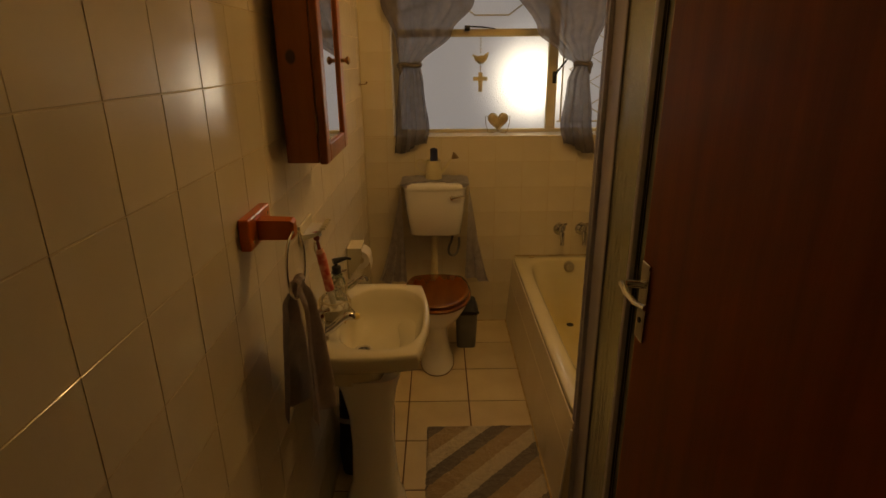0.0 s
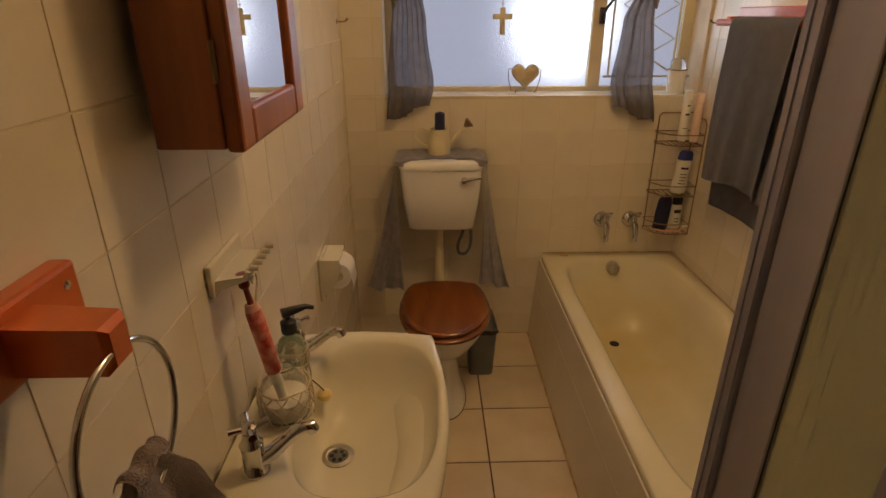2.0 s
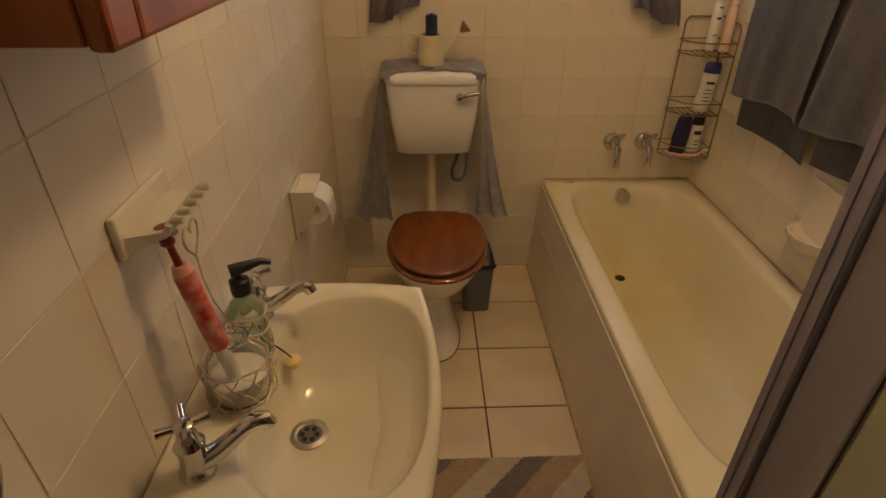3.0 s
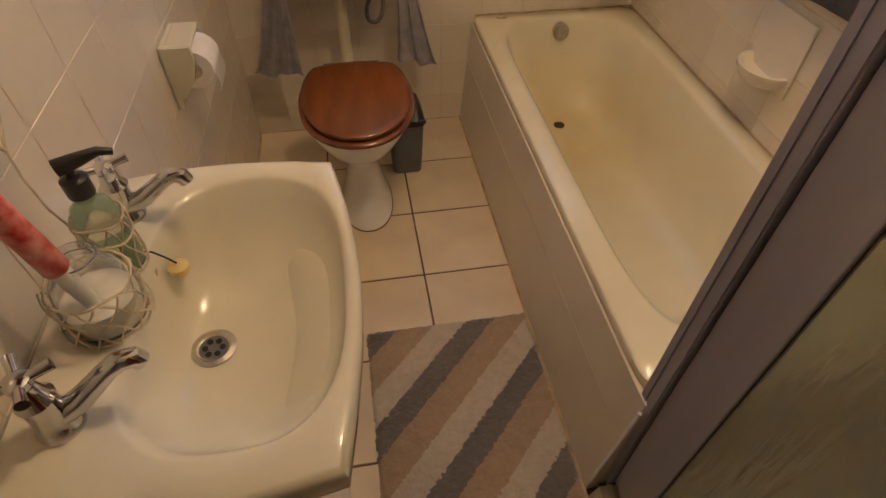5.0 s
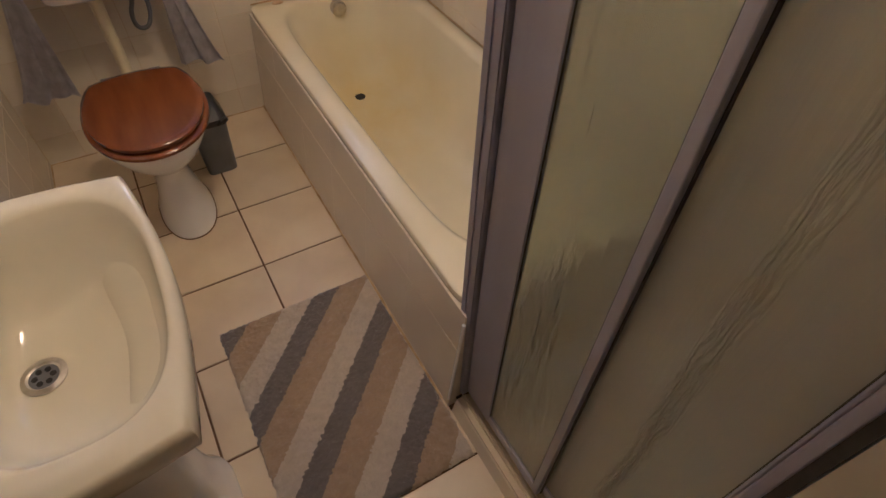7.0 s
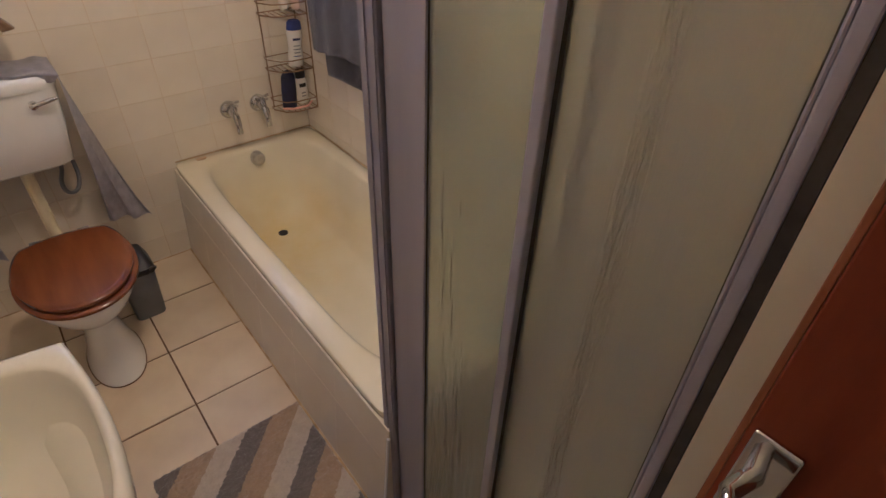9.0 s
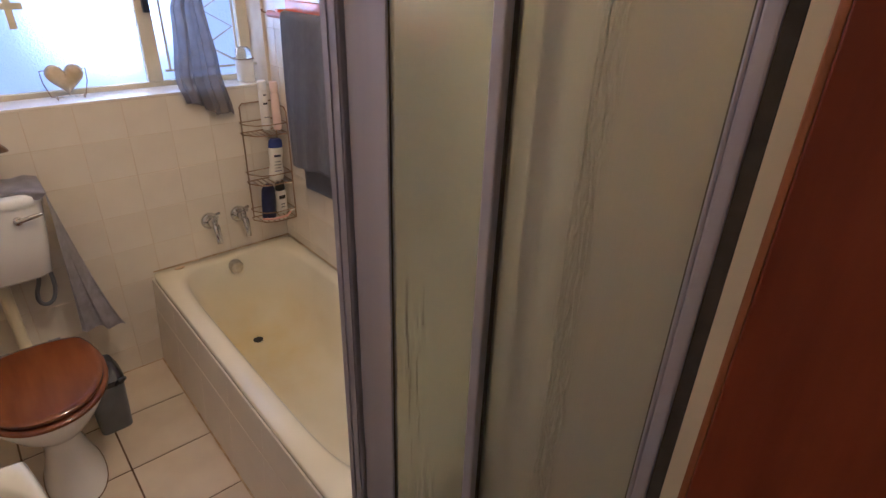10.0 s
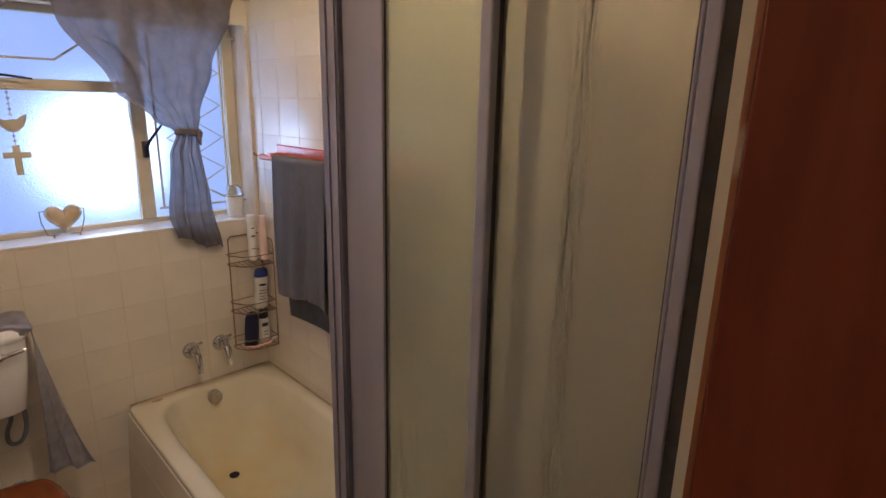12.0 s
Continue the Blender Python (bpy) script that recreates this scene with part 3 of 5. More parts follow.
def make_basin():
    z = 0.755
    t = thing("pedestal_basin", (0.2, 1.43, 0), "cream glazed pedestal wash basin against the tiled wall", "basin")
    o = basin_ring(0.0, z)

    def bowl(rx, ry, zz, cx=0.230, cy=1.445, e=2.8):
        def at(a):
            c, s = math.cos(a), math.sin(a)
            k = (abs(c / rx) ** e + abs(s / ry) ** e) ** (-1 / e)
            return (cx + k * c, cy + k * s, zz)
        return match(at, o)

    rings = [basin_ring(0.145, z - 0.17), basin_ring(0.125, z - 0.12), basin_ring(0.085, z - 0.082), basin_ring(0.030, z - 0.060), basin_ring(0.009, z - 0.052), basin_ring(0.002, z - 0.042), basin_ring(0.0, z - 0.012), basin_ring(0.004, z - 0.003), basin_ring(0.010, z),
             bowl(0.152, 0.245, z), bowl(0.145, 0.236, z - 0.006), bowl(0.142, 0.222, z - 0.028), bowl(0.128, 0.195, z - 0.065, 0.222), bowl(0.10, 0.155, z - 0.10, 0.205),
             bowl(0.07, 0.10, z - 0.118, 0.185, e=2.3), bowl(0.03, 0.03, z - 0.127, 0.156, 1.449, 2)]
    bm = bmesh.new()
    loft(bm, rings, True, True)
    part("bowl", bm, M_BASIN, t, "", True, 55)
    p = bmesh.new()
    prof = [(0.125, 0.135, 0.0), (0.122, 0.132, 0.02), (0.105, 0.115, 0.06), (0.085, 0.088, 0.16), (0.078, 0.078, 0.30), (0.082, 0.085, 0.42), (0.10, 0.11, 0.52), (0.125, 0.15, 0.60)]
    loft(p, [sup(0.175 - 0.01 * (h < 0.1), 1.43, a, b, h, 3.2, 40) for a, b, h in prof])
    part("pedestal", p, M_WHITE, t, "white glazed ceramic pedestal")
    d = bmesh.new()
    turned(d, (0.156, 1.449, z - 0.127), [(0.034, 0), (0.035, 0.003), (0.026, 0.005), (0.022, 0.0015), (0.008, 0.001)], 28)
    dr = part("drain", d, M_DULL, t, "dulled chrome basin drain")
    # dark grey plate: the shade of the drain's recess is put into its colour
    g = bmesh.new()
    turned(g, (0.156, 1.449, z - 0.127), [(0.0235, 0.0005), (0.0235, 0.0022), (0.004, 0.0018)], 24)
    part("grate", g, M_BIN, dr, "grate in dark grey for the recess's shade")
    # black discs paint the darkness of the drain's holes
    for k in range(6):
        a = math.pi / 3 * k
        h = bmesh.new()
        turned(h, (0.156 + 0.0135 * math.cos(a), 1.449 + 0.0135 * math.sin(a), z - 0.128), [(0.0050, 0), (0.0050, 0.0040), (0.002, 0.0040)], 10)
        part("drain_hole", h, M_BLACK, dr)
    for dy in (0.0, 0.055):
        h = bmesh.new()
        turned(h, (0.089, 1.475 + dy, z - 0.035), [(0.006, 0.004), (0.006, -0.004)], 10, "x")
        part("overflow_hole", h, M_RUST, t)


make_basin()


def make_basin_tap(name_label, y, swing):
    """Pillar tap: flanged base, body, bent spout and a cross head."""
    c = Vector((0.075, y, 0.755))
    t = thing("basin_tap", c, name_label, "tap", "basin taps")
    b = bmesh.new()
    turned(b, c, [(0.026, 0), (0.026, 0.006), (0.021, 0.012), (0.019, 0.045), (0.021, 0.06), (0.015, 0.068), (0.012, 0.085), (0.006, 0.088)], 24)
    part("tap_body", b, M_CHROME, t)
    d = Vector((math.cos(swing), math.sin(swing), 0))
    s = bmesh.new()
    pts = [c + d * u + Vector((0, 0, h)) for u, h in ((0.01, 0.022), (0.035, 0.034), (0.055, 0.050), (0.075, 0.066), (0.09, 0.073), (0.102, 0.070), (0.106, 0.060))]
    tube(s, pts, [0.016, 0.0145, 0.013, 0.012, 0.0125, 0.0125, 0.0115], 14)
    part("spout", s, M_CHROME, t)
    h = bmesh.new()
    turned(h, c + Vector((0, 0, 0.086)), [(0.008, 0), (0.014, 0.004), (0.014, 0.012), (0.007, 0.016)], 16)
    for k in range(4):
        a = math.pi / 2 * k + 0.5
        e = Vector((math.cos(a), math.sin(a), 0))
        tube(h, [c + e * 0.008 + Vector((0, 0, 0.094)), c + e * 0.022 + Vector((0, 0, 0.096)), c + e * 0.034 + Vector((0, 0, 0.097))], [0.0055, 0.0062, 0.0072], 10)
    part("cross_handle", h, M_CHROME, t)


make_basin_tap("chrome pillar tap with cross handle on the basin", 1.270, 0.30)
make_basin_tap("chrome pillar tap with cross handle on the basin", 1.622, -0.05)


# ---- toilet ----
def make_toilet():
    cx = 0.415
    t = thing("toilet", (cx, 2.6, 0), "white ceramic toilet with a closed mahogany seat", "toilet")
    b = bmesh.new()
    prof = [(2.57, 0.098, 0.187, 0.0), (2.57, 0.096, 0.185, 0.012), (2.572, 0.088, 0.172, 0.035), (2.578, 0.074, 0.152, 0.085), (2.588, 0.063, 0.134, 0.145), (2.595, 0.062, 0.130, 0.195), (2.60, 0.074, 0.142, 0.232), (2.60, 0.108, 0.176, 0.265), (2.60, 0.142, 0.208, 0.300), (2.598, 0.164, 0.226, 0.335), (2.595, 0.178, 0.238, 0.365), (2.595, 0.182, 0.242, 0.385), (2.595, 0.17, 0.23, 0.39)]
    loft(b, [sup(cx, y, rx, ry, z, 2.2, 48) for y, rx, ry, z in prof])
    part("pan", b, M_WHITE, t, "", True, 60)
    g = bmesh.new()
    tube(g, sup(cx, 2.57, 0.097, 0.186, 0.001, 2.2, 48), 0.0035, 6, True)
    part("floor_seal", g, M_FGROUT, t, "dark dirty sealant round the foot")
    o = bmesh.new()
    tube(o, [(cx, 2.74, 0.29), (cx, 2.85, 0.30), (cx, 2.93, 0.27), (cx, 3.05, 0.24)], [0.07, 0.06, 0.055, 0.055], 18)
    part("outlet", o, M_WHITE, t)
    for z0, z1, r, nm in ((0.391, 0.413, 0.005, "seat_ring"), (0.415, 0.438, -0.006, "seat_lid")):
        s = bmesh.new()
        rings = []
        for grow, z in ((-0.007, z0), (0.0, z0 + 0.006), (0.0, z1 - 0.008), (-0.007, z1 - 0.002), (-0.021, z1)):
            back = 2.812 + r + grow
            rings.append([(x, min(y, back - 0.06 * ((x - cx) / 0.2) ** 2), zz) for x, y, zz in sup(cx + 0.004, 2.602, 0.190 + r + grow, 0.274 + r + grow, z, 2.15, 72)])
        loft(s, rings)
        part(nm, s, M_SEAT, t, "varnished mahogany" if nm == "seat_lid" else "")
    for dx in (-0.08, 0.08):
        h = bmesh.new()
        tube(h, [(cx + dx - 0.02, 2.838, 0.404), (cx + dx + 0.02, 2.838, 0.404)], 0.010, 12)
        part("hinge", h, M_BIN, t)


make_toilet()


def make_cistern():
    cx = 0.415
    t = thing("cistern", (cx, 2.97, 0.6), "white ceramic cistern on the tiled wall above the toilet", "cistern")
    b = bmesh.new()
    loft(b, [sup(cx, 2.975, 0.145, 0.085, 0.605, 5, 56), sup(cx, 2.972, 0.155, 0.092, 0.615, 5, 56), sup(cx, 2.968, 0.176, 0.102, 0.76, 5, 56), sup(cx, 2.965, 0.188, 0.108, 0.885, 5, 56), sup(cx, 2.965, 0.188, 0.108, 0.893, 5, 56)])
    part("tank", b, M_WHITE, t, "", True, 50)
    l = bmesh.new()
    loft(l, [sup(cx, 2.963, 0.191, 0.112, 0.895, 5, 56), sup(cx, 2.963, 0.194, 0.115, 0.902, 5, 56), sup(cx, 2.963, 0.193, 0.114, 0.925, 5, 56), sup(cx, 2.963, 0.18, 0.10, 0.936, 5, 56), sup(cx, 2.963, 0.10, 0.05, 0.938, 5, 56)])
    part("lid", l, M_WHITE, t, "", True, 60)
    h = bmesh.new()
    turned(h, (0.515, 2.85, 0.852), [(0.014, 0.02), (0.014, -0.004), (0.008, -0.008)], 16, "y")
    tube(h, [(0.515, 2.842, 0.852), (0.535, 2.838, 0.858), (0.565, 2.838, 0.863), (0.588, 2.84, 0.866)], [0.007, 0.008, 0.008, 0.006], 10)
    part("flush_lever", h, M_CHROME, t, "chrome flush lever")
    p = bmesh.new()
    tube(p, eased([(0.405, 2.98, 0.61), (0.405, 2.98, 0.33), (0.407, 2.95, 0.28), (0.41, 2.88, 0.27)]), 0.021, 16)
    part("flush_pipe", p, M_CREAMM, t, "cream plastic flush pipe")
    c = bmesh.new()
    tube(c, eased([(0.525, 2.99, 0.61), (0.52, 2.985, 0.55), (0.495, 2.98, 0.50), (0.50, 2.985, 0.445), (0.54, 3.0, 0.435), (0.565, 3.03, 0.48), (0.565, 3.06, 0.54)]), 0.008, 10)
    part("supply_hose", c, M_BIN, t, "grey braided supply hose")


make_cistern()


# ---- shower ----
def make_shower():
    t = thing("shower_enclosure", (SHX, 1.06, 0), "grey aluminium shower enclosure with frosted sliding panels", "shower")
    y0, y1, k = SHY0 + 0.002, SHY1, 0.088
    top = 2.12
    kb = bmesh.new()
    loft(kb, [[(0.886, y, 0.0), (SHX + 0.10, y, 0.0), (SHX + 0.10, y, 0.054), (SHX - 0.046, y, 0.054), (SHX - 0.050, y, 0.050)] for y in (y0, y1 - 0.047)])
    part("kerb", kb, M_TILE, t, "tiled shower kerb", False)
    bed = part("bottom_track", slab(SHX - 0.047, SHX + 0.05, y0, y1 - 0.0475, 0.054, 0.060), M_TRACK, t, "grooved brassy aluminium track", False)
    for x, w, h in ((SHX - 0.047, 0.003, 0.063), (SHX - 0.030, 0.005, 0.071), (SHX - 0.022, 0.004, 0.068), (SHX - 0.007, 0.007, 0.074), (SHX + 0.004, 0.004, 0.070), (SHX + 0.019, 0.006, 0.078), (SHX + 0.044, 0.006, 0.084)):
        part("track_rail", slab(x, x + w, y0, y1 - 0.0475, 0.060, h, bevel=0.001), M_TRACK, bed, "", False)
    part("dark_strip", slab(SHX - 0.046, SHX - 0.012, y1 - 0.0470, y1 - 0.040, 0.054, 0.062), M_DARKGAP, t, "", False)
    h = bmesh.new()
    box(h, SHX - 0.022, SHX + 0.05, y0, y1, top, top + 0.05, bevel=0.003)
    part("top_rail", h, M_ALU, t, "", False)
    # corner post with a groove
    p = bmesh.new()
    box(p, SHX - 0.024, SHX + 0.05, y1 - 0.046, y1 + 0.001, 0.064, top, bevel=0.003)
    box(p, SHX - 0.027, SHX - 0.022, y1 - 0.044, y1 - 0.026, 0.06, top)
    box(p, SHX - 0.027, SHX - 0.022, y1 - 0.018, y1 - 0.002, 0.06, top)
    part("corner_post", p, M_ALU, t, "", False)
    w = bmesh.new()
    box(w, SHX + 0.002, SHX + 0.05, y0 + 0.014, y0 + 0.031, 0.06, top, bevel=0.003)
    part("wall_post", w, M_ALU, t, "", False)
    # dark strip painting the shade in the recess between post and wall
    part("dark_strip", slab(SHX + 0.004, SHX + 0.04, y0, y0 + 0.014, 0.06, top), M_DARKGAP, t, "dark strip for the shaded gap beside the wall", False)
    g = slab(SHX - 0.010, SHX + 0.02, y1 - 0.050, y1 - 0.0465, 0.06, top)
    part("dark_strip", g, M_DARKGAP, t, "", False)

    def panel(x, a, b, wa, wb, glass):
        fr = bmesh.new()
        box(fr, x, x + 0.018, a, a + wa, k, top - 0.002, bevel=0.003)
        box(fr, x, x + 0.018, b - wb, b, k, top - 0.002, bevel=0.003)
        box(fr, x + 0.001, x + 0.017, a + wa, b - wb, k, k + 0.035, bevel=0.002)
        box(fr, x + 0.001, x + 0.017, a + wa, b - wb, top - 0.037, top - 0.004, bevel=0.002)
        f = part("panel_frame", fr, M_ALU, t, "", False)
        gl = part("frosted_pane", slab(x + 0.007, x + 0.011, a + wa - 0.004, b - wb + 0.004, k + 0.03, top - 0.03), glass, f, "rippled frosted pane", False)
        s = bmesh.new()
        for q in (a + wa, b - wb):
            box(s, x + 0.004, x + 0.0065, q - 0.0015, q + 0.002, k + 0.03, top - 0.03)
        part("gasket", s, M_DARKGAP, f, "", False)
        return f

    part("dark_strip", slab(SHX - 0.003, SHX + 0.003, 1.0145, 1.017, 0.088, top), M_DARKGAP, t, "", False)
    panel(SHX - 0.016, 1.017, y1 - 0.0505, 0.020, 0.106, M_SHOWER)
    panel(SHX + 0.0035, y0 + 0.031, 1.036, 0.006, 0.014, M_SHOWER_B)
    part("inner_stile", slab(SHX + 0.030, SHX + 0.048, 0.978, 1.003, 0.086, top - 0.002, bevel=0.003), M_ALU, t, "", False)
    d = bmesh.new()
    box(d, SHX + 0.03, SHX + 0.04, SHY1 - 0.03, SHY1 - 0.012, 0.47, top)
    f = part("side_frame", d, M_ALU, t, "", False)
    part("frosted_pane", slab(SHX + 0.04, RIGHT, SHY1 - 0.024, SHY1 - 0.019, 0.471, top), M_SHOWER, f, "rippled frosted pane", False)
    part("shower_tray", slab(SHX + 0.10, RIGHT + 0.004, y0, SHY1 - 0.041, 0.0, 0.03, bevel=0.004), M_WHITE, t, "white shower tray", False)


make_shower()


# ---- door ----
def make_door():
    x0, x1, y0, y1 = 0.834, 0.874, DOOR_Y + 0.002, 0.686
    t = tagged(new("door_1"), "dark red-brown varnished wooden door, standing open", "door", "", "structure")
    t.location = (0.85, y0, 0)
    part("door_leaf", slab(x0, x1, y0, y1 - 0.006, 0.008, 2.10, bevel=0.002), M_DOOR, t, "", False)
    part("door_edge", slab(x0 + 0.001, x1 - 0.001, y1 - 0.006, y1, 0.008, 2.10, bevel=0.001), M_EDGE, t, "bare orange wood edge strip", False)
    b = bmesh.new()
    box(b, x0 - 0.006, x0, 0.636, 0.674, 1.172, 1.334, bevel=0.002)
    pl = part("handle_plate", b, M_CHROME, t, "worn chrome back plate", False)
    h = bmesh.new()
    tube(h, [(x0 - 0.004, 0.658, 1.288), (x0 - 0.035, 0.664, 1.289), (x0 - 0.045, 0.661, 1.289), (x0 - 0.047, 0.630, 1.283), (x0 - 0.047, 0.585, 1.285), (x0 - 0.045, 0.538, 1.295)], [0.009, 0.008, 0.008, 0.006, 0.0055, 0.005], 12)
    part("lever", h, M_CHROME, pl)
    h = bmesh.new()
    turned(h, (x0 - 0.0075, 0.656, 1.214), [(0.006, 0.0), (0.006, 0.003)], 12, "x")
    part("keyhole", h, M_BLACK, pl)
    l = bmesh.new()
    box(l, x0 + 0.012, x1 - 0.012, y1 - 0.001, y1 + 0.0015, 1.13, 1.28)
    part("lock_face", l, M_CHROME, t, "", False)


make_door()


# ---- mirror cabinet ----
def make_cabinet():
    y0, y1, z0, z1, xd = 1.242, 1.608, 1.424, 2.07, 0.117
    t = thing("mirror_cabinet", (0.0, 1.34, z0), "red-brown wooden cabinet with a mirrored door, on the wall", "cabinet")
    part("carcass", slab(0.024, xd - 0.002, y0 + 0.004, y1, z0, z1, bevel=0.003), M_CAB, t, "", False)
    part("wall_batten", slab(0.001, 0.024, y0 + 0.03, y1 - 0.03, z1 - 0.12, z1 - 0.06), M_CAB, t, "", False)
    d = bmesh.new()
    fw = 0.055
    for b in ((xd, xd + 0.024, y0, y0 + fw, z0 - 0.004, z1), (xd, xd + 0.024, y1 - fw, y1 + 0.006, z0 - 0.004, z1), (xd, xd + 0.024, y0 + fw, y1 - fw, z0 - 0.004, z0 - 0.004 + fw), (xd, xd + 0.024, y0 + fw, y1 - fw, z1 - fw, z1)):
        box(d, *b, bevel=0.006)
    dr = part("door", d, M_CAB, t, "", False)
    part("mirror", slab(xd + 0.010, xd + 0.015, y0 + fw - 0.004, y1 - fw + 0.004, z0 + fw - 0.008, z1 - fw + 0.004), M_MIRROR, dr, "bevelled mirror glass", False)
    k = bmesh.new()
    turned(k, (xd + 0.024, y1 - 0.025, 1.70), [(0.007, 0), (0.006, 0.012), (0.012, 0.018), (0.013, 0.024), (0.007, 0.029)], 16, "x")
    part("knob", k, M_STEEL, dr, "small brass knob")
    for z in (1.51, 1.97):
        h = bmesh.new()
        tube(h, [(xd + 0.001, y0 - 0.003, z), (xd + 0.001, y0 - 0.003, z + 0.05)], 0.004, 8)
        part("hinge", h, M_STEEL, t)


make_cabinet()


def sheet(bm, fn, nu, nv, thick=0.003):
    """A cloth: a grid of fn(u, v), given a thickness."""
    vv = [[bm.verts.new(fn(i / nu, j / nv)) for i in range(nu + 1)] for j in range(nv + 1)]
    fs = [bm.faces.new((vv[j][i], vv[j][i + 1], vv[j + 1][i + 1], vv[j + 1][i])) for j in range(nv) for i in range(nu)]
    bmesh.ops.solidify(bm, geom=fs, thickness=thick)


def lerp(a, b, t):
    return a + (b - a) * t


def knots(pairs, t):
    """A smooth value through (position, value) pairs of rising position."""
    for (a, x), (b, y) in zip(pairs, pairs[1:]):
        if t <= b:
            q = max(0.0, (t - a) / (b - a))
            return lerp(x, y, q * q * (3 - 2 * q))
    return pairs[-1][1]


# ---- curtains ----
def make_curtain(outer, inner, flip, ends):
    """A gathered curtain: outer and inner edges by height, tied at 1.6 m."""
    t = thing("curtain", (outer[1][1], 3.03, 1.6), "sheer grey curtain tied back at the window", "curtain", "window curtains")
    bm = bmesh.new()
    rnd = random.Random(3 if flip else 8)
    ph = [rnd.uniform(0, 6.28) for _ in range(6)]

    def fn(u, v):
        z = lerp(ends, 2.17, v)
        a, b = knots(outer, z), knots(inner, z)
        x = lerp(a, b, u)
        tight = math.exp(-((z - 1.6) / 0.10) ** 2)
        fold = math.sin(u * 21 + ph[0] + 0.9 * math.sin(z * 4)) * 0.55 + math.sin(u * 12 + ph[1] + z * 3) * 0.35 + math.sin(u * 47 + ph[2] + z) * (0.03 + 0.15 * tight)
        amp = lerp(0.032, 0.014, tight)
        if z < 1.6:
            z -= 0.012 * math.sin(u * 9 + ph[3]) * (1.6 - z) / 0.5
            z += lerp(0.0, 0.085, u) * max(0.0, (1.35 - z) / 0.3)
        return (x + 0.006 * math.sin(u * 44 + ph[4]), 3.035 + amp * fold, z)

    sheet(bm, fn, 150, 60, 0.0012)
    part("cloth", bm, M_CURTAIN, t, "", True, 180)
    b = bmesh.new()
    c = ((knots(outer, 1.6) + knots(inner, 1.6)) / 2, 3.035, 1.6)
    w = abs(knots(outer, 1.6) - knots(inner, 1.6)) / 2
    ring = []
    for q in range(28):
        a = 2 * math.pi * q / 28
        ring.append((c[0] + (w + 0.001) * math.cos(a), c[1] + 0.024 * math.sin(a), c[2] + 0.006 * math.sin(2 * a)))
    tube(b, ring, 0.012, 8, True)
    k = -1 if flip else 1
    tube(b, [(c[0] - k * (w - 0.005), c[1] - 0.02, c[2]), (c[0] - k * (w - 0.012), c[1] - 0.028, c[2] - 0.03), (c[0] - k * (w - 0.006), c[1] - 0.026, c[2] - 0.055)], [0.015, 0.012, 0.004], 8)
    part("tie", b, M_CURTAIN, t, "knotted grey tie")


def make_curtain_material():
    m = surf("sheer_grey", (0.25, 0.22, 0.21), (0.31, 0.275, 0.265), 25, 0.8, bump=0.3, bscale=600, sheen=0.2)
    nt = m.node_tree
    tr = nt.nodes.new("ShaderNodeBsdfTranslucent")
    tr.inputs["Color"].default_value = (0.32, 0.275, 0.26, 1)
    tp = nt.nodes.new("ShaderNodeBsdfTransparent")
    a, b = nt.nodes.new("ShaderNodeMixShader"), nt.nodes.new("ShaderNodeMixShader")
    a.inputs[0].default_value, b.inputs[0].default_value = 0.26, 0.15
    out = nt.nodes["Material Output"]
    nt.links.new(nt.nodes["Principled BSDF"].outputs[0], a.inputs[1])
    nt.links.new(tr.outputs[0], a.inputs[2])
    nt.links.new(a.outputs[0], b.inputs[1])
    nt.links.new(tp.outputs[0], b.inputs[2])
    nt.links.new(b.outputs[0], out.inputs["Surface"])
    return m


M_CURTAIN = make_curtain_material()
make_curtain([(1.05, 0.165), (1.25, 0.18), (1.6, 0.21), (1.73, 0.195), (1.94, 0.115), (2.2, 0.06)],
             [(1.05, 0.36), (1.2, 0.38), (1.5, 0.35), (1.6, 0.335), (1.77, 0.515), (1.93, 0.64), (2.2, 0.84)], False, 1.075)
make_curtain([(1.05, 1.40), (1.28, 1.365), (1.6, 1.325), (1.66, 1.345), (1.87, 1.415), (2.1, 1.51), (2.2, 1.54)],
             [(1.05, 1.20), (1.2, 1.175), (1.5, 1.20), (1.6, 1.235), (1.65, 1.15), (1.78, 1.01), (2.03, 0.855), (2.2, 0.78)], True, 1.06)
b = bmesh.new()
tube(b, [(LEFT + 0.004, 3.035, 2.232), (0.8, 3.035, 2.228), (RIGHT - 0.004, 3.035, 2.232)], 0.005, 8)
wire = tagged(part("curtain_wire", b, M_CHROME), "thin steel curtain wire between two walls", "curtain wire")


def make_tie_hook(x, y, z, d):
    t = thing("tieback_hook", (x, y, z), "small metal curtain hook screwed to the tiles", "hook", "tieback hooks")
    b = bmesh.new()
    turned(b, (x, y, z), [(0.010, 0), (0.010, 0.003 * d), (0.004, 0.005 * d)], 12, "x")
    part("rose", b, M_STEEL, t)
    b = bmesh.new()
    tube(b, [(x, y, z), (x + 0.03 * d, y, z), (x + 0.042 * d, y, z + 0.004), (x + 0.046 * d, y, z + 0.014)], [0.003, 0.003, 0.004, 0.006], 8)
    part("pin", b, M_STEEL, t)


make_tie_hook(LEFT + 0.002, 2.985, 1.493, 1)
make_tie_hook(RIGHT - 0.001, 3.0, 1.485, -1)


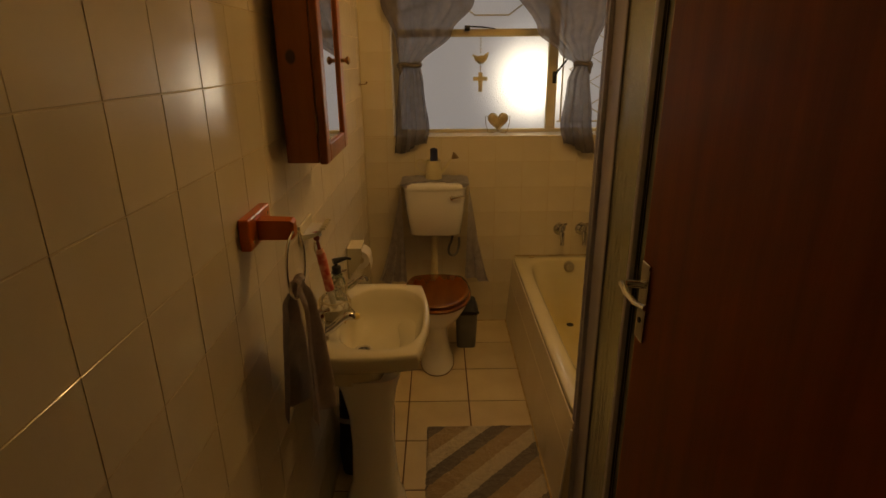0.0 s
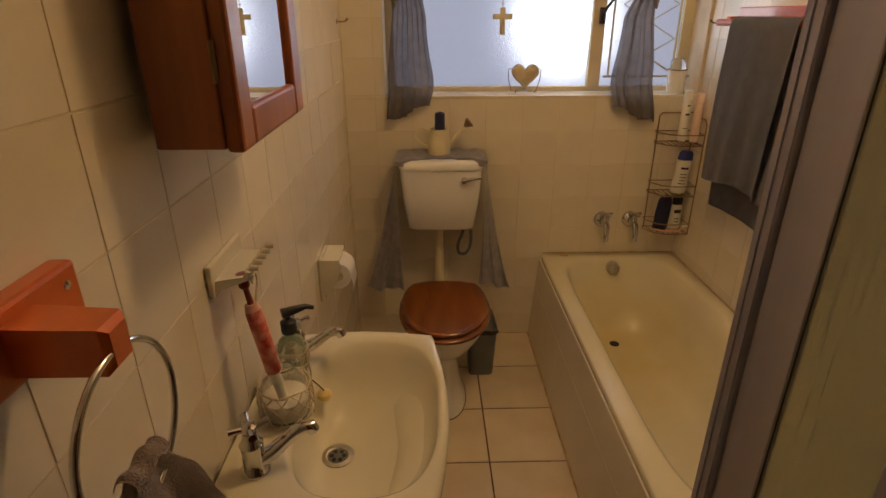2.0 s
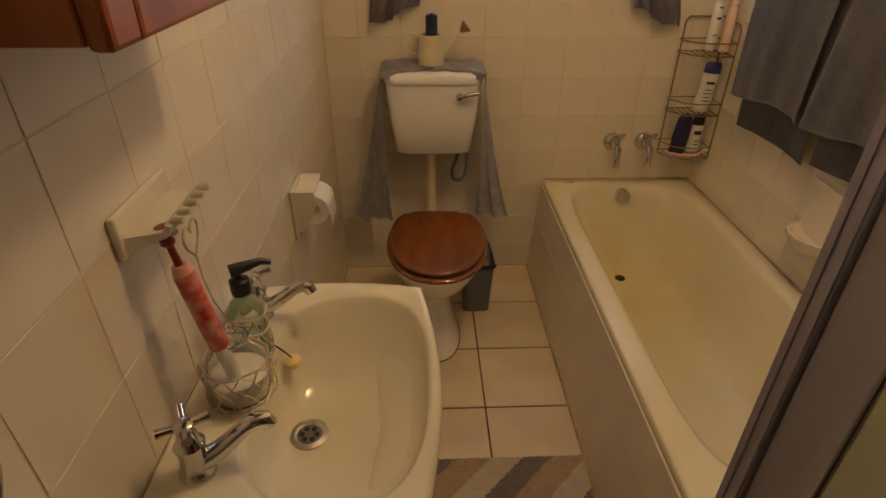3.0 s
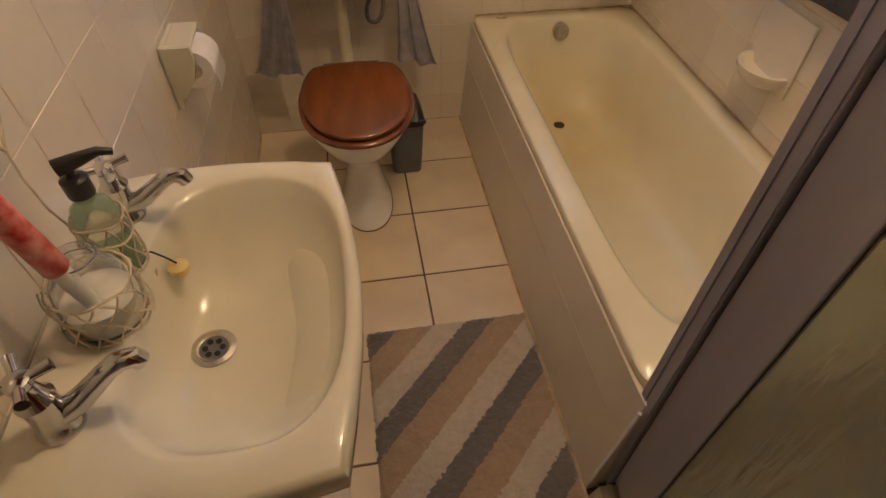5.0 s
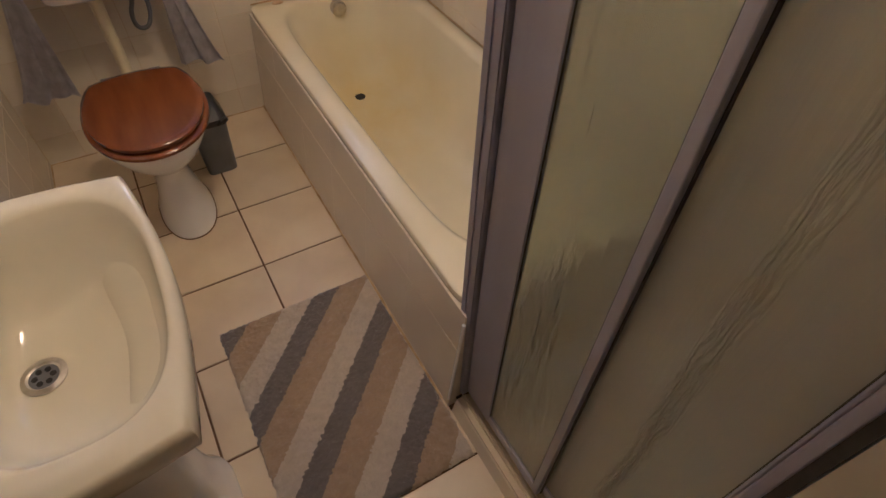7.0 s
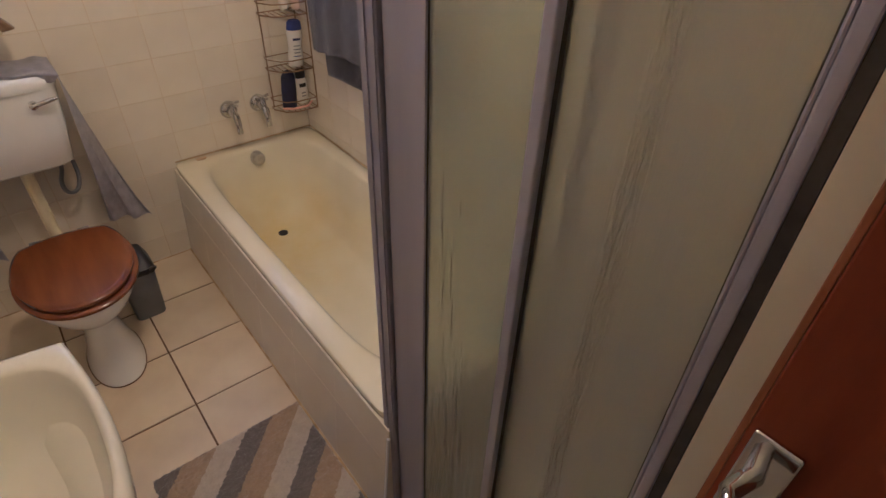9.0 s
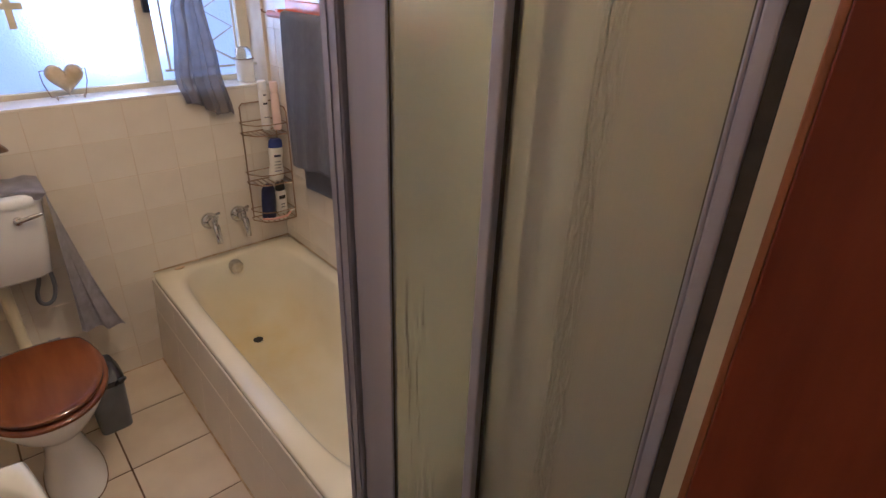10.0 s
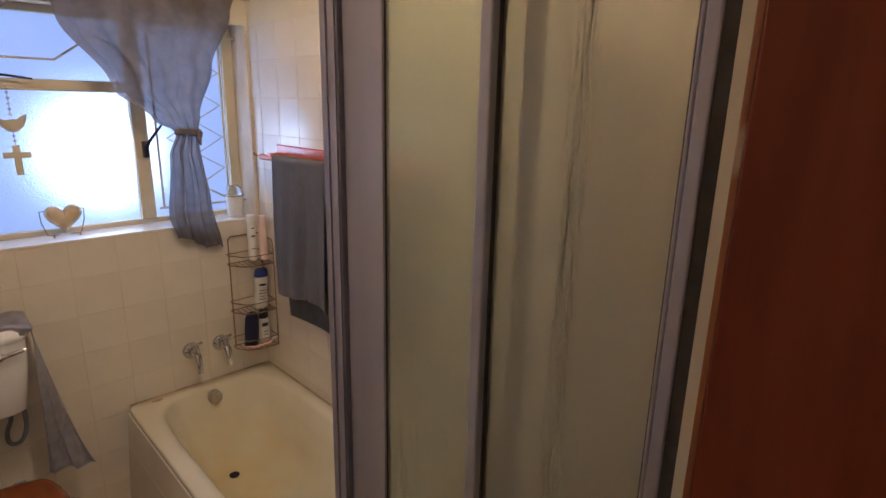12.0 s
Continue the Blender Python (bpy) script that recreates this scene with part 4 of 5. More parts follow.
# ---- cloth over the cistern ----
def make_cistern_cloth():
    t = thing("cistern_cloth", (0.415, 2.97, 0.94), "grey satin cloth draped over the cistern, hanging on both sides", "cloth")
    bm = bmesh.new()

    def fn(u, v):
        # u along the drape from one hem to the other, v from front to back
        if u < 0.36:
            q = u / 0.36
            top = (0.216, lerp(2.875, 3.055, v), 0.938 - 0.012 * (1 - q) )
            x = lerp(lerp(0.235, 0.042, v), top[0], q ** 0.75)
            y = lerp(lerp(2.90, 2.955, v), top[1], q)
            z = lerp(0.285 + 0.012 * math.sin(v * 7), 0.938, q)
            f = 0.013 * math.sin(v * 17 + 0.6 * q) * (1 - q) + 0.002 * math.sin(v * 31 + q * 4) * (1 - q)
            return (x - f * 0.5 - 0.004 * q, y + f, z)
        if u > 0.64:
            q = (1 - u) / 0.36
            x = lerp(lerp(0.59, 0.762, v), 0.614, q ** 0.75)
            y = lerp(lerp(2.90, 2.935, v), lerp(2.875, 3.055, v), q)
            z = lerp(0.315 - 0.03 * v + 0.01 * math.sin(v * 6), 0.938, q)
            f = 0.013 * math.sin(v * 15 + 2 + 0.6 * q) * (1 - q) + 0.002 * math.sin(v * 29 + q * 4) * (1 - q)
            return (x + f * 0.5 + 0.004 * q, y + f, z)
        q = (u - 0.36) / 0.28
        x = lerp(0.212, 0.618, q)
        c = max(0.0, 1 - ((x - 0.415) / 0.20) ** 2)
        front = 2.844 + 0.045 * c ** 0.8 + 0.003 * math.sin(x * 60)
        e = min(1.0, min(q, 1 - q) * 12)
        drop = (0.006 + 0.040 * (1 - c)) * max(0.0, 1 - v / 0.14) * e
        y = front - 0.004 * (1 - c) if v < 0.14 else lerp(front, 3.06, (v - 0.14) / 0.86)
        return (x, y, 0.938 + 0.008 * e + 0.0025 * math.sin(x * 70 + v * 5) * e - drop)

    sheet(bm, fn, 150, 40, 0.0025)
    part("drape", bm, M_SATIN, t, "", True, 180)
    return t


M_SATIN = surf("grey_satin", (0.40, 0.38, 0.42), (0.56, 0.535, 0.58), 26, 0.40, bump=0.25, bscale=90, sheen=0.4)
make_cistern_cloth()


def make_watering_can():
    c = Vector((0.405, 2.965, 0.949))
    t = thing("watering_can", c, "small cream enamel watering can on the cistern", "watering can")
    b = bmesh.new()
    turned(b, c, [(0.050, 0), (0.051, 0.004), (0.046, 0.06), (0.041, 0.100), (0.043, 0.104), (0.043, 0.110), (0.038, 0.110), (0.036, 0.02), (0.01, 0.02)], 28)
    part("can_body", b, M_CREAMM, t)
    b = bmesh.new()
    tube(b, [c + Vector(p) for p in ((0.040, 0, 0.03), (0.07, 0, 0.065), (0.10, 0, 0.105), (0.122, 0, 0.130))], [0.011, 0.009, 0.007, 0.006], 12)
    part("spout", b, M_CREAMM, t)
    b = bmesh.new()
    tube(b, [c + Vector((0.112, 0, 0.118)), c + Vector((0.133, 0, 0.137)), c + Vector((0.138, 0, 0.141))], [0.006, 0.024, 0.023], 18)
    part("rose", b, M_STEEL, t, "tarnished sprinkler rose")
    b = bmesh.new()
    tube(b, [c + Vector(p) for p in ((-0.040, 0, 0.095), (-0.075, 0, 0.115), (-0.103, 0, 0.105), (-0.108, 0, 0.075), (-0.085, 0, 0.045), (-0.046, 0, 0.03))], 0.0045, 8)
    part("handle", b, M_CREAMM, t)
    s = thing("spray_can", c + Vector((0.003, 0, 0.02)), "dark navy spray can standing in the watering can", "spray can")
    b = bmesh.new()
    turned(b, c + Vector((0.003, 0, 0.021)), [(0.022, 0), (0.023, 0.002), (0.023, 0.115), (0.021, 0.118)], 22)
    part("can", b, M_NAVY, s)
    b = bmesh.new()
    turned(b, c + Vector((0.003, 0, 0.139)), [(0.0225, 0), (0.0225, 0.034), (0.019, 0.04), (0.012, 0.036)], 22)
    box(b, c.x + 0.003 - 0.006, c.x + 0.009, c.y - 0.022, c.y - 0.004, c.z + 0.165, c.z + 0.186, bevel=0.002)
    part("cap", b, M_NAVY, s)


make_watering_can()


# ---- bath taps ----
def make_bath_tap(x):
    z, w = 0.605, BACK
    t = thing("bath_tap", (x, w, z), "chrome bib tap with cross handle on the tiled wall", "tap", "bath taps")
    b = bmesh.new()
    turned(b, (x, w, z), [(0.040, 0.002), (0.040, -0.006), (0.030, -0.018), (0.018, -0.024), (0.017, -0.04)], 26, "y")
    part("flange", b, M_CHROME, t)
    b = bmesh.new()
    tube(b, [(x, w - 0.03, z), (x, w - 0.065, z), (x, w - 0.088, z - 0.008), (x, w - 0.10, z - 0.035), (x, w - 0.102, z - 0.080)], [0.017, 0.018, 0.016, 0.014, 0.013], 14)
    turned(b, (x, w - 0.066, z + 0.005), [(0.014, 0), (0.014, 0.018), (0.009, 0.028), (0.006, 0.04)], 16)
    part("tap_body", b, M_CHROME, t)
    b = bmesh.new()
    c = Vector((x, w - 0.066, z + 0.048))
    turned(b, c - Vector((0, 0, 0.006)), [(0.007, 0), (0.012, 0.003), (0.012, 0.011), (0.006, 0.014)], 14)
    for k in range(4):
        a = math.pi / 2 * k + 0.3
        e = Vector((math.cos(a), math.sin(a), 0))
        tube(b, [c + e * 0.007, c + e * 0.034], [0.0058, 0.0075], 10)
    part("cross_handle", b, M_CHROME, t)


make_bath_tap(1.205)
make_bath_tap(1.345)


# ---- corner rack and bottles ----
def make_rack():
    x0, x1, y0, y1 = 1.412, 1.578, 2.945, 3.068
    t = thing("shower_rack", (1.5, 3.0, 0.545), "three-tier brass wire corner rack holding bottles", "rack")
    b = bmesh.new()
    tube(b, [(x0, y1, 0.56), (x0, y1, 1.10), (x0 + 0.012, y1, 1.115), (x1 - 0.012, y1, 1.115), (x1, y1, 1.10), (x1, y1, 0.56)], 0.0032, 8)
    part("back_frame", b, M_STEEL, t)
    b = bmesh.new()
    tube(b, [(x1, y0, 0.56), (x1, y0, 1.08), (x1, y0 + 0.02, 1.10), (x1, y1, 1.10)], 0.0032, 8)
    part("side_frame", b, M_STEEL, t)
    for z in (0.985, 0.748, 0.560):
        s = bmesh.new()
        loop = [(x0 - 0.012, y1 - 0.006, z), (x0 - 0.016, y1 - 0.04, z), (x0 + 0.02, y0 + 0.02, z), (x0 + 0.07, y0, z), (x1, y0, z), (x1, y1 - 0.006, z)]
        tube(s, loop, 0.0030, 8, True)
        sh = part("shelf", s, M_STEEL, t)
        for k in range(7):
            x = lerp(x0 + 0.012, x1 - 0.012, k / 6)
            ya = y0 + max(0.0, (x0 + 0.06 - x)) * 0.8
            w = bmesh.new()
            tube(w, [(x, ya, z), (x, y1 - 0.004, z)], 0.0018, 6)
            part("shelf_wire", w, M_STEEL, sh)
        r = bmesh.new()
        tube(r, [(p[0], p[1], z + 0.048) for p in loop], 0.0026, 8, True)
        part("guard_rail", r, M_STEEL, sh)


make_rack()


def make_bottle(name, at, label, body, mat, cap, capmat, sx=1.0, sy=1.0, tilt=(0, 0), neck=None, bars=None, category="bottle", turn=0.0):
    """A bottle: turned body and cap, oval by sx and sy; bars: writing too small to read, as (height, width) strips."""
    t = thing(name, at, label, category, "bottles in the rack" if at[1] > 2.9 and at[2] < 1.1 else "")
    m = pose(at[0], at[1], at[2], tilt[0], tilt[1], turn)

    def put(bm):
        bmesh.ops.transform(bm, matrix=m, verts=bm.verts[:])
        return bm

    b = bmesh.new()
    turned(b, (0, 0, 0), body, 26, "z", sx, sy)
    bo = part("bottle_body", put(b), mat, t)
    c = bmesh.new()
    turned(c, (0, 0, 0), cap, 24, "z", sx, sy)
    part("cap", put(c), capmat, t)
    for z, w, h, bmat, fx in bars or ():
        r = max(q[0] for q in body)
        g = bmesh.new()
        n = 8
        rr = []
        for i in range(n + 1):
            a = -math.pi / 2 + (i / n - 0.5) * 2 * w
            rr.append(a)
        for a, c2 in zip(rr, rr[1:]):
            k = r * 1.012
            g.faces.new([g.verts.new((k * sx * math.cos(q) + fx, k * sy * math.sin(q), zz)) for q, zz in ((a, z), (c2, z), (c2, z + h), (a, z + h))])
        part("print", put(g), bmat, bo)
    return t


def plain(r, h, e=0.006):
    return [(r - e, 0), (r, e), (r, h - 2 * e), (r - e, h), (r * 0.5, h + 0.002)]


make_bottle("lotion_bottle", (1.512, 3.03, 0.991), "tall slim white lotion bottle in the rack", plain(0.020, 0.185), M_PLASTW, [(0.0195, 0.186), (0.0195, 0.222), (0.016, 0.226)], M_PLASTW, bars=[(0.12, 0.5, 0.008, M_BLACK, 0), (0.16, 0.35, 0.006, M_BLACK, 0), (0.06, 0.6, 0.004, M_BIN, 0)])
make_bottle("lotion_bottle", (1.556, 3.005, 0.991), "tall slim pink lotion bottle in the rack", plain(0.019, 0.175), M_PINKP, [(0.018, 0.176), (0.018, 0.215), (0.014, 0.22)], M_PINKP)
make_bottle("shampoo_bottle", (1.520, 3.0, 0.754), "white shampoo bottle with a blue cap in the rack",
            [(0.030, 0), (0.035, 0.006), (0.036, 0.05), (0.030, 0.085), (0.035, 0.13), (0.034, 0.155), (0.024, 0.16)], M_PLASTW,
            [(0.0345, 0.158), (0.0355, 0.162), (0.032, 0.19), (0.023, 0.199)], M_NAVYB, 1.0, 0.6, (0, 4), bars=[(0.115, 0.5, 0.010, M_NAVY, 0), (0.09, 0.45, 0.004, M_BIN, 0), (0.075, 0.5, 0.004, M_BIN, 0), (0.06, 0.4, 0.004, M_BIN, 0), (0.045, 0.5, 0.004, M_NAVYB, 0)])
make_bottle("body_wash_bottle", (1.458, 2.995, 0.566), "dark navy body wash bottle in the rack",
            [(0.028, 0), (0.035, 0.008), (0.036, 0.09), (0.033, 0.15), (0.022, 0.172), (0.008, 0.178)], M_NAVY, [(0.018, -0.001), (0.022, 0.0), (0.022, 0.006)], M_BLACK, 1.0, 0.6, (0, 4))
make_bottle("shampoo_bottle", (1.540, 3.02, 0.566), "white bottle with a black cap in the rack",
            plain(0.028, 0.120), M_PLASTW, [(0.022, 0.121), (0.024, 0.123), (0.024, 0.155), (0.02, 0.16)], M_BLACK, 1.0, 0.65, bars=[(0.08, 0.6, 0.018, M_BLACK, 0), (0.05, 0.4, 0.005, M_BIN, 0), (0.035, 0.4, 0.005, M_BIN, 0)])
b = bmesh.new()
tube(b, [(1.425, 2.99, 0.572), (1.46, 2.955, 0.574), (1.53, 2.945, 0.578), (1.56, 2.95, 0.60)], [0.005, 0.006, 0.006, 0.004], 10)
rz = thing("razor", (1.49, 2.96, 0.566), "coral pink plastic razor lying in the rack", "razor")
part("razor_handle", b, M_PINK, rz)
b = slab(1.548, 1.574, 2.942, 2.958, 0.598, 0.607, bevel=0.002)
part("razor_head", b, M_PLASTW, rz, "", False)


# ---- towel rail ----
def make_rail():
    t = thing("towel_rail", (1.57, 2.4, 1.5), "orange varnished wooden towel rail on the tiled wall", "towel rail")
    part("back_board", slab(RIGHT - 0.022, RIGHT - 0.001, 1.88, 2.88, 1.495, 1.545, bevel=0.004), M_ORANGE, t, "", False)
    for y in (1.89, 2.83):
        part("bracket", slab(1.522, RIGHT - 0.022, y, y + 0.03, 1.478, 1.512, bevel=0.004), M_ORANGE, t, "", False)
    b = bmesh.new()
    tube(b, [(1.530, 1.85, 1.49), (1.530, 2.93, 1.49), (1.530, 2.94, 1.49)], [0.0135, 0.0135, 0.010], 16)
    part("bar", b, M_ORANGE, t)


make_rail()


def make_towel(y0, y1, zf, zb, seed, label):
    t = thing("bath_towel", (1.53, (y0 + y1) / 2, zf), label, "towel", "towels on the rail")
    rnd = random.Random(seed)
    p = [rnd.uniform(0, 6) for _ in range(4)]

    def fold(q, v):
        return 0.008 * math.sin(q * 9 + p[0]) + 0.005 * math.sin(q * 21 + p[1] + 2 * v)

    for nm, zend, off in (("front_layer", zf, 0.0), ("back_layer", zb, 1.0)):
        bm = bmesh.new()

        def fn(u, v, zend=zend, off=off):
            y = lerp(y0, y1, u)
            h = 1.49
            w = 1 - v
            if off:
                pth = 1.551 + 0.004 * w
                z = lerp(h + 0.005, zend + 0.016 * math.sin(u * 3 + p[2]), w)
                return (pth + 0.25 * fold(u, v) * w, y + 0.012 * math.sin(w * 3 + p[3]) * w, z)
            if w < 0.07:
                g = math.pi * (w / 0.07) * 0.95
                return (1.530 + 0.021 * math.cos(g), y, h + 0.021 * math.sin(g))
            q = (w - 0.07) / 0.93
            return (1.509 - 0.018 * q + fold(u, v) * q * 1.1, y + 0.015 * math.sin(q * 3 + p[3]) * q, lerp(h - 0.002, zend + 0.02 * math.sin(u * 4 + p[2]), q))

        sheet(bm, fn, 44, 56, 0.006)
        part(nm, bm, M_TOWEL, t, "", True, 180)


make_towel(2.395, 2.815, 0.90, 0.765, 2, "dark grey terry towel folded over the wooden rail")
make_towel(1.90, 2.345, 0.93, 0.80, 9, "dark grey terry towel hanging from the wooden rail")


def make_soap_dish():
    t = thing("soap_dish", (RIGHT, 2.23, 0.5), "glossy cream ceramic soap dish set on the tiles", "soap dish")
    w = RIGHT - 0.001
    part("back_plate", slab(w - 0.010, w, 2.13, 2.33, 0.49, 0.70, bevel=0.005), M_TILE, t, "", False)
    b = bmesh.new()
    rings = []
    for k, z, i in ((0.75, 0.505, 0), (1.0, 0.535, 0), (1.0, 0.548, 0), (0.88, 0.548, 0), (0.7, 0.525, 0), (0.2, 0.52, 0)):
        r = []
        for q in range(25):
            a = math.pi * q / 24
            r.append((w - 0.008 - 0.085 * k * math.sin(a), 2.23 + 0.09 * k * math.cos(a), z))
        rings.append(r)
    loft(b, rings, True, True)
    part("tray", b, M_TILE, t, "", True, 50)


make_soap_dish()


# ---- sill ornaments ----
def make_heart(name, c, w, h, d, mat, lab, cat):
    bm = bmesh.new()
    rings = []
    for k, y in ((0.35, -1.0), (0.65, -0.88), (0.88, -0.6), (1.0, -0.1), (1.0, 0.1), (0.88, 0.6), (0.65, 0.88), (0.35, 1.0)):
        r = []
        for q in range(40):
            a = 2 * math.pi * q / 40
            x = 16 * math.sin(a) ** 3 / 34
            z = (13 * math.cos(a) - 5 * math.cos(2 * a) - 2 * math.cos(3 * a) - math.cos(4 * a)) / 29 + 0.08
            r.append((c[0] + k * x * w, c[1] + y * d / 2, c[2] + h / 2 + k * z * h))
        rings.append(r)
    loft(bm, rings)
    return bm


M_HEART = surf("crazed_ivory_glaze", (0.48, 0.38, 0.22), (0.66, 0.56, 0.38), 24, 0.25, bump=0.3, bscale=70, coat=0.3)
hs = thing("heart_ornament", (0.808, 3.165, SILL), "cream ceramic heart in a wire stand on the sill", "ornament")
part("heart", make_heart("heart", (0.808, 3.165, SILL + 0.012), 0.138, 0.118, 0.050, M_HEART, "", ""), M_HEART, hs)
for dx in (-1, 1):
    b = bmesh.new()
    tube(b, [(0.808 + dx * 0.02, 3.19, SILL + 0.004), (0.808 + dx * 0.058, 3.19, SILL + 0.006), (0.808 + dx * 0.074, 3.188, SILL + 0.06), (0.808 + dx * 0.076, 3.186, SILL + 0.105), (0.808 + dx * 0.04, 3.182, SILL + 0.108),
             (0.808 + dx * 0.01, 3.182, SILL + 0.09)], 0.0022, 8)
    tube(b, [(0.808 + dx * 0.045, 3.19, SILL + 0.005), (0.808 + dx * 0.045, 3.135, SILL + 0.005), (0.808 + dx * 0.045, 3.132, SILL + 0.02)], 0.0022, 8)
    part("wire", b, M_STEEL, hs)

hg = thing("hanging_ornament", (0.697, 3.2, 1.44), "cream dove and cross hanging on a bead string", "ornament")
b = bmesh.new()
tube(b, [(0.697, 3.2, 1.77), (0.697, 3.2, 1.66)], 0.0012, 6)
tube(b, [(0.697, 3.2, 1.61), (0.697, 3.2, 1.55)], 0.0012, 6)
tube(b, [(0.697, 3.2, 1.77), (0.697, 3.228, 1.775)], 0.0015, 6)
st = part("string", b, M_TWINE, hg)
for z in (1.745, 1.725, 1.705, 1.685, 1.665, 1.603, 1.585, 1.567):
    b = bmesh.new()
    turned(b, (0.697, 3.2, z - 0.005), [(0.002, 0), (0.005, 0.002), (0.0055, 0.005), (0.005, 0.008), (0.002, 0.01)], 10)
    part("bead", b, M_PLASTW, st)
b = bmesh.new()
box(b, 0.697 - 0.012, 0.697 + 0.012, 3.193, 3.203, 1.437, 1.551, bevel=0.002)
box(b, 0.697 - 0.044, 0.697 + 0.044, 3.1925, 3.2035, 1.502, 1.525, bevel=0.002)
part("cross", b, M_CREAMM, hg, "", False)
b = bmesh.new()
loft(b, [[(0.697 + k * x, 3.196 + dy, 1.637 + k * z) for x, z in
          ((-0.046, 0.018), (-0.036, 0.012), (-0.015, 0.008), (0.006, 0.012), (0.022, 0.010), (0.040, 0.028), (0.050, 0.030), (0.046, 0.012), (0.036, -0.016), (0.014, -0.036), (-0.012, -0.036), (-0.034, -0.018), (-0.042, 0.004), (-0.052, 0.010))]
         for k, dy in ((0.6, -0.010), (0.85, -0.006), (1.0, -0.001), (1.0, 0.003), (0.85, 0.008), (0.6, 0.012))])
part("dove", b, M_CREAMM, hg, "", True, 30)

jr = make_bottle("sill_jar", (1.512, 3.155, SILL), "white jar with a glass clip lid on the window sill",
                 [(0.034, 0), (0.038, 0.004), (0.040, 0.085), (0.041, 0.100), (0.036, 0.104)], M_PLASTW, [(0.034, 0.105), (0.035, 0.108), (0.033, 0.140), (0.022, 0.152), (0.008, 0.154)], M_GLASSJ, category="jar")
b = bmesh.new()
tube(b, [(1.512 + 0.043 * math.cos(a), 3.155 + 0.043 * math.sin(a), SILL + 0.103) for a in [2 * math.pi * k / 24 for k in range(24)]], 0.0025, 8, True)
part("wire_clip", b, M_STEEL, jr)


# ---- towel ring and hand towel ----
def make_towel_ring():
    t = thing("towel_ring", (0.0, 0.965, 1.19), "orange varnished wooden towel ring holder with chrome ring", "towel ring")
    b = bmesh.new()
    box(b, 0.001, 0.027, 0.866, 1.030, 1.290, 1.366, bevel=0.005)
    part("back_block", b, M_ORANGE, t, "", False)
    b = bmesh.new()
    loft(b, [[(0.026, 0.918, 1.302), (0.026, 0.962, 1.302), (0.026, 0.962, 1.350), (0.026, 0.918, 1.350)],
             [(0.106, 0.918, 1.302), (0.106, 0.956, 1.302), (0.106, 0.956, 1.348), (0.106, 0.918, 1.348)],
             [(0.112, 0.924, 1.308), (0.112, 0.950, 1.308), (0.112, 0.950, 1.342), (0.112, 0.924, 1.342)]])
    part("arm", b, M_ORANGE, t, "", False)
    b = bmesh.new()
    tube(b, arc((0.108, 0.926, 1.238), 0.083, 0, 345, 46), 0.0036, 10, True)
    part("ring", b, M_CHROME, t, "chrome ring")
    for y, z in ((0.888, 1.31), (1.01, 1.345)):
        b = bmesh.new()
        turned(b, (0.0255, y, z), [(0.005, 0), (0.005, 0.002), (0.002, 0.003)], 10, "x")
        part("screw", b, M_CHROME, t)


make_towel_ring()


def make_hand_towel():
    t = thing("hand_towel", (0.1, 0.96, 0.62), "taupe terry hand towel pulled through the chrome ring", "towel")
    for k, (nm, zb, ox) in enumerate((("front_fold", 0.665, 0.018), ("back_fold", 0.70, -0.028))):
        bm = bmesh.new()

        def fn(u, v, zb=zb, ox=ox, k=k):
            w = 1 - v
            z = lerp(1.078, zb - 0.05 * u + 0.02 * math.sin(u * 5), w)
            half = knots([(0, 0.030), (0.12, 0.05), (0.5, 0.095), (1, 0.125)], w)
            cy = lerp(0.928, 1.0, min(1.0, w * 1.2))
            amp = knots([(0, 0.004), (0.2, 0.016), (1, 0.024)], w)
            f = math.sin(u * 7 + k * 2 + w * 1.5) * amp + math.sin(u * 15 + 1 + k) * amp * 0.22
            bulge = ox * knots([(0, 0.3), (0.15, 1.0), (1, 1.1)], w)
            return (0.098 - 0.010 * w + bulge + f * 0.8, cy + (u - 0.5) * 2 * half, z)

        sheet(bm, fn, 50, 60, 0.006)
        part(nm, bm, M_HTOWEL, t, "", True, 180)
    bm = bmesh.new()

    def top(u, v):
        g = math.pi * v
        y = 0.928 + (u - 0.5) * 0.062
        return (0.098 + 0.010 * math.cos(g) * 1.2, y, 1.078 + 0.013 * math.sin(g) + 0.003 * math.sin(u * 12))

    sheet(bm, top, 20, 10, 0.006)
    part("bunched_top", bm, M_HTOWEL, t, "", True, 180)


make_hand_towel()


# ---- wall fittings over the basin ----
def make_brush_shelf():
    t = thing("toothbrush_shelf", (0.0, 1.44, 1.04), "cream ceramic toothbrush shelf on the tiles", "shelf")
    part("back_plate", slab(0.001, 0.012, 1.375, 1.54, 1.020, 1.082, bevel=0.004), M_BASIN, t, "", False)
    b = bmesh.new()
    loft(b, [[(0.010, 1.38, 1.03), (0.065, 1.39, 1.048), (0.072, 1.392, 1.062), (0.064, 1.392, 1.064), (0.058, 1.392, 1.054), (0.010, 1.385, 1.050)],
             [(0.010, 1.53, 1.03), (0.065, 1.52, 1.048), (0.072, 1.518, 1.062), (0.064, 1.518, 1.064), (0.058, 1.518, 1.054), (0.010, 1.525, 1.050)]])
    part("tray", b, M_BASIN, t, "", False)
    for k in range(5):
        y = 1.405 + k * 0.025
        b = bmesh.new()
        tube(b, [(0.062, y, 1.056), (0.074, y, 1.066), (0.084, y, 1.066)], [0.006, 0.0065, 0.005], 10)
        part("brush_peg", b, M_BASIN, t)


make_brush_shelf()


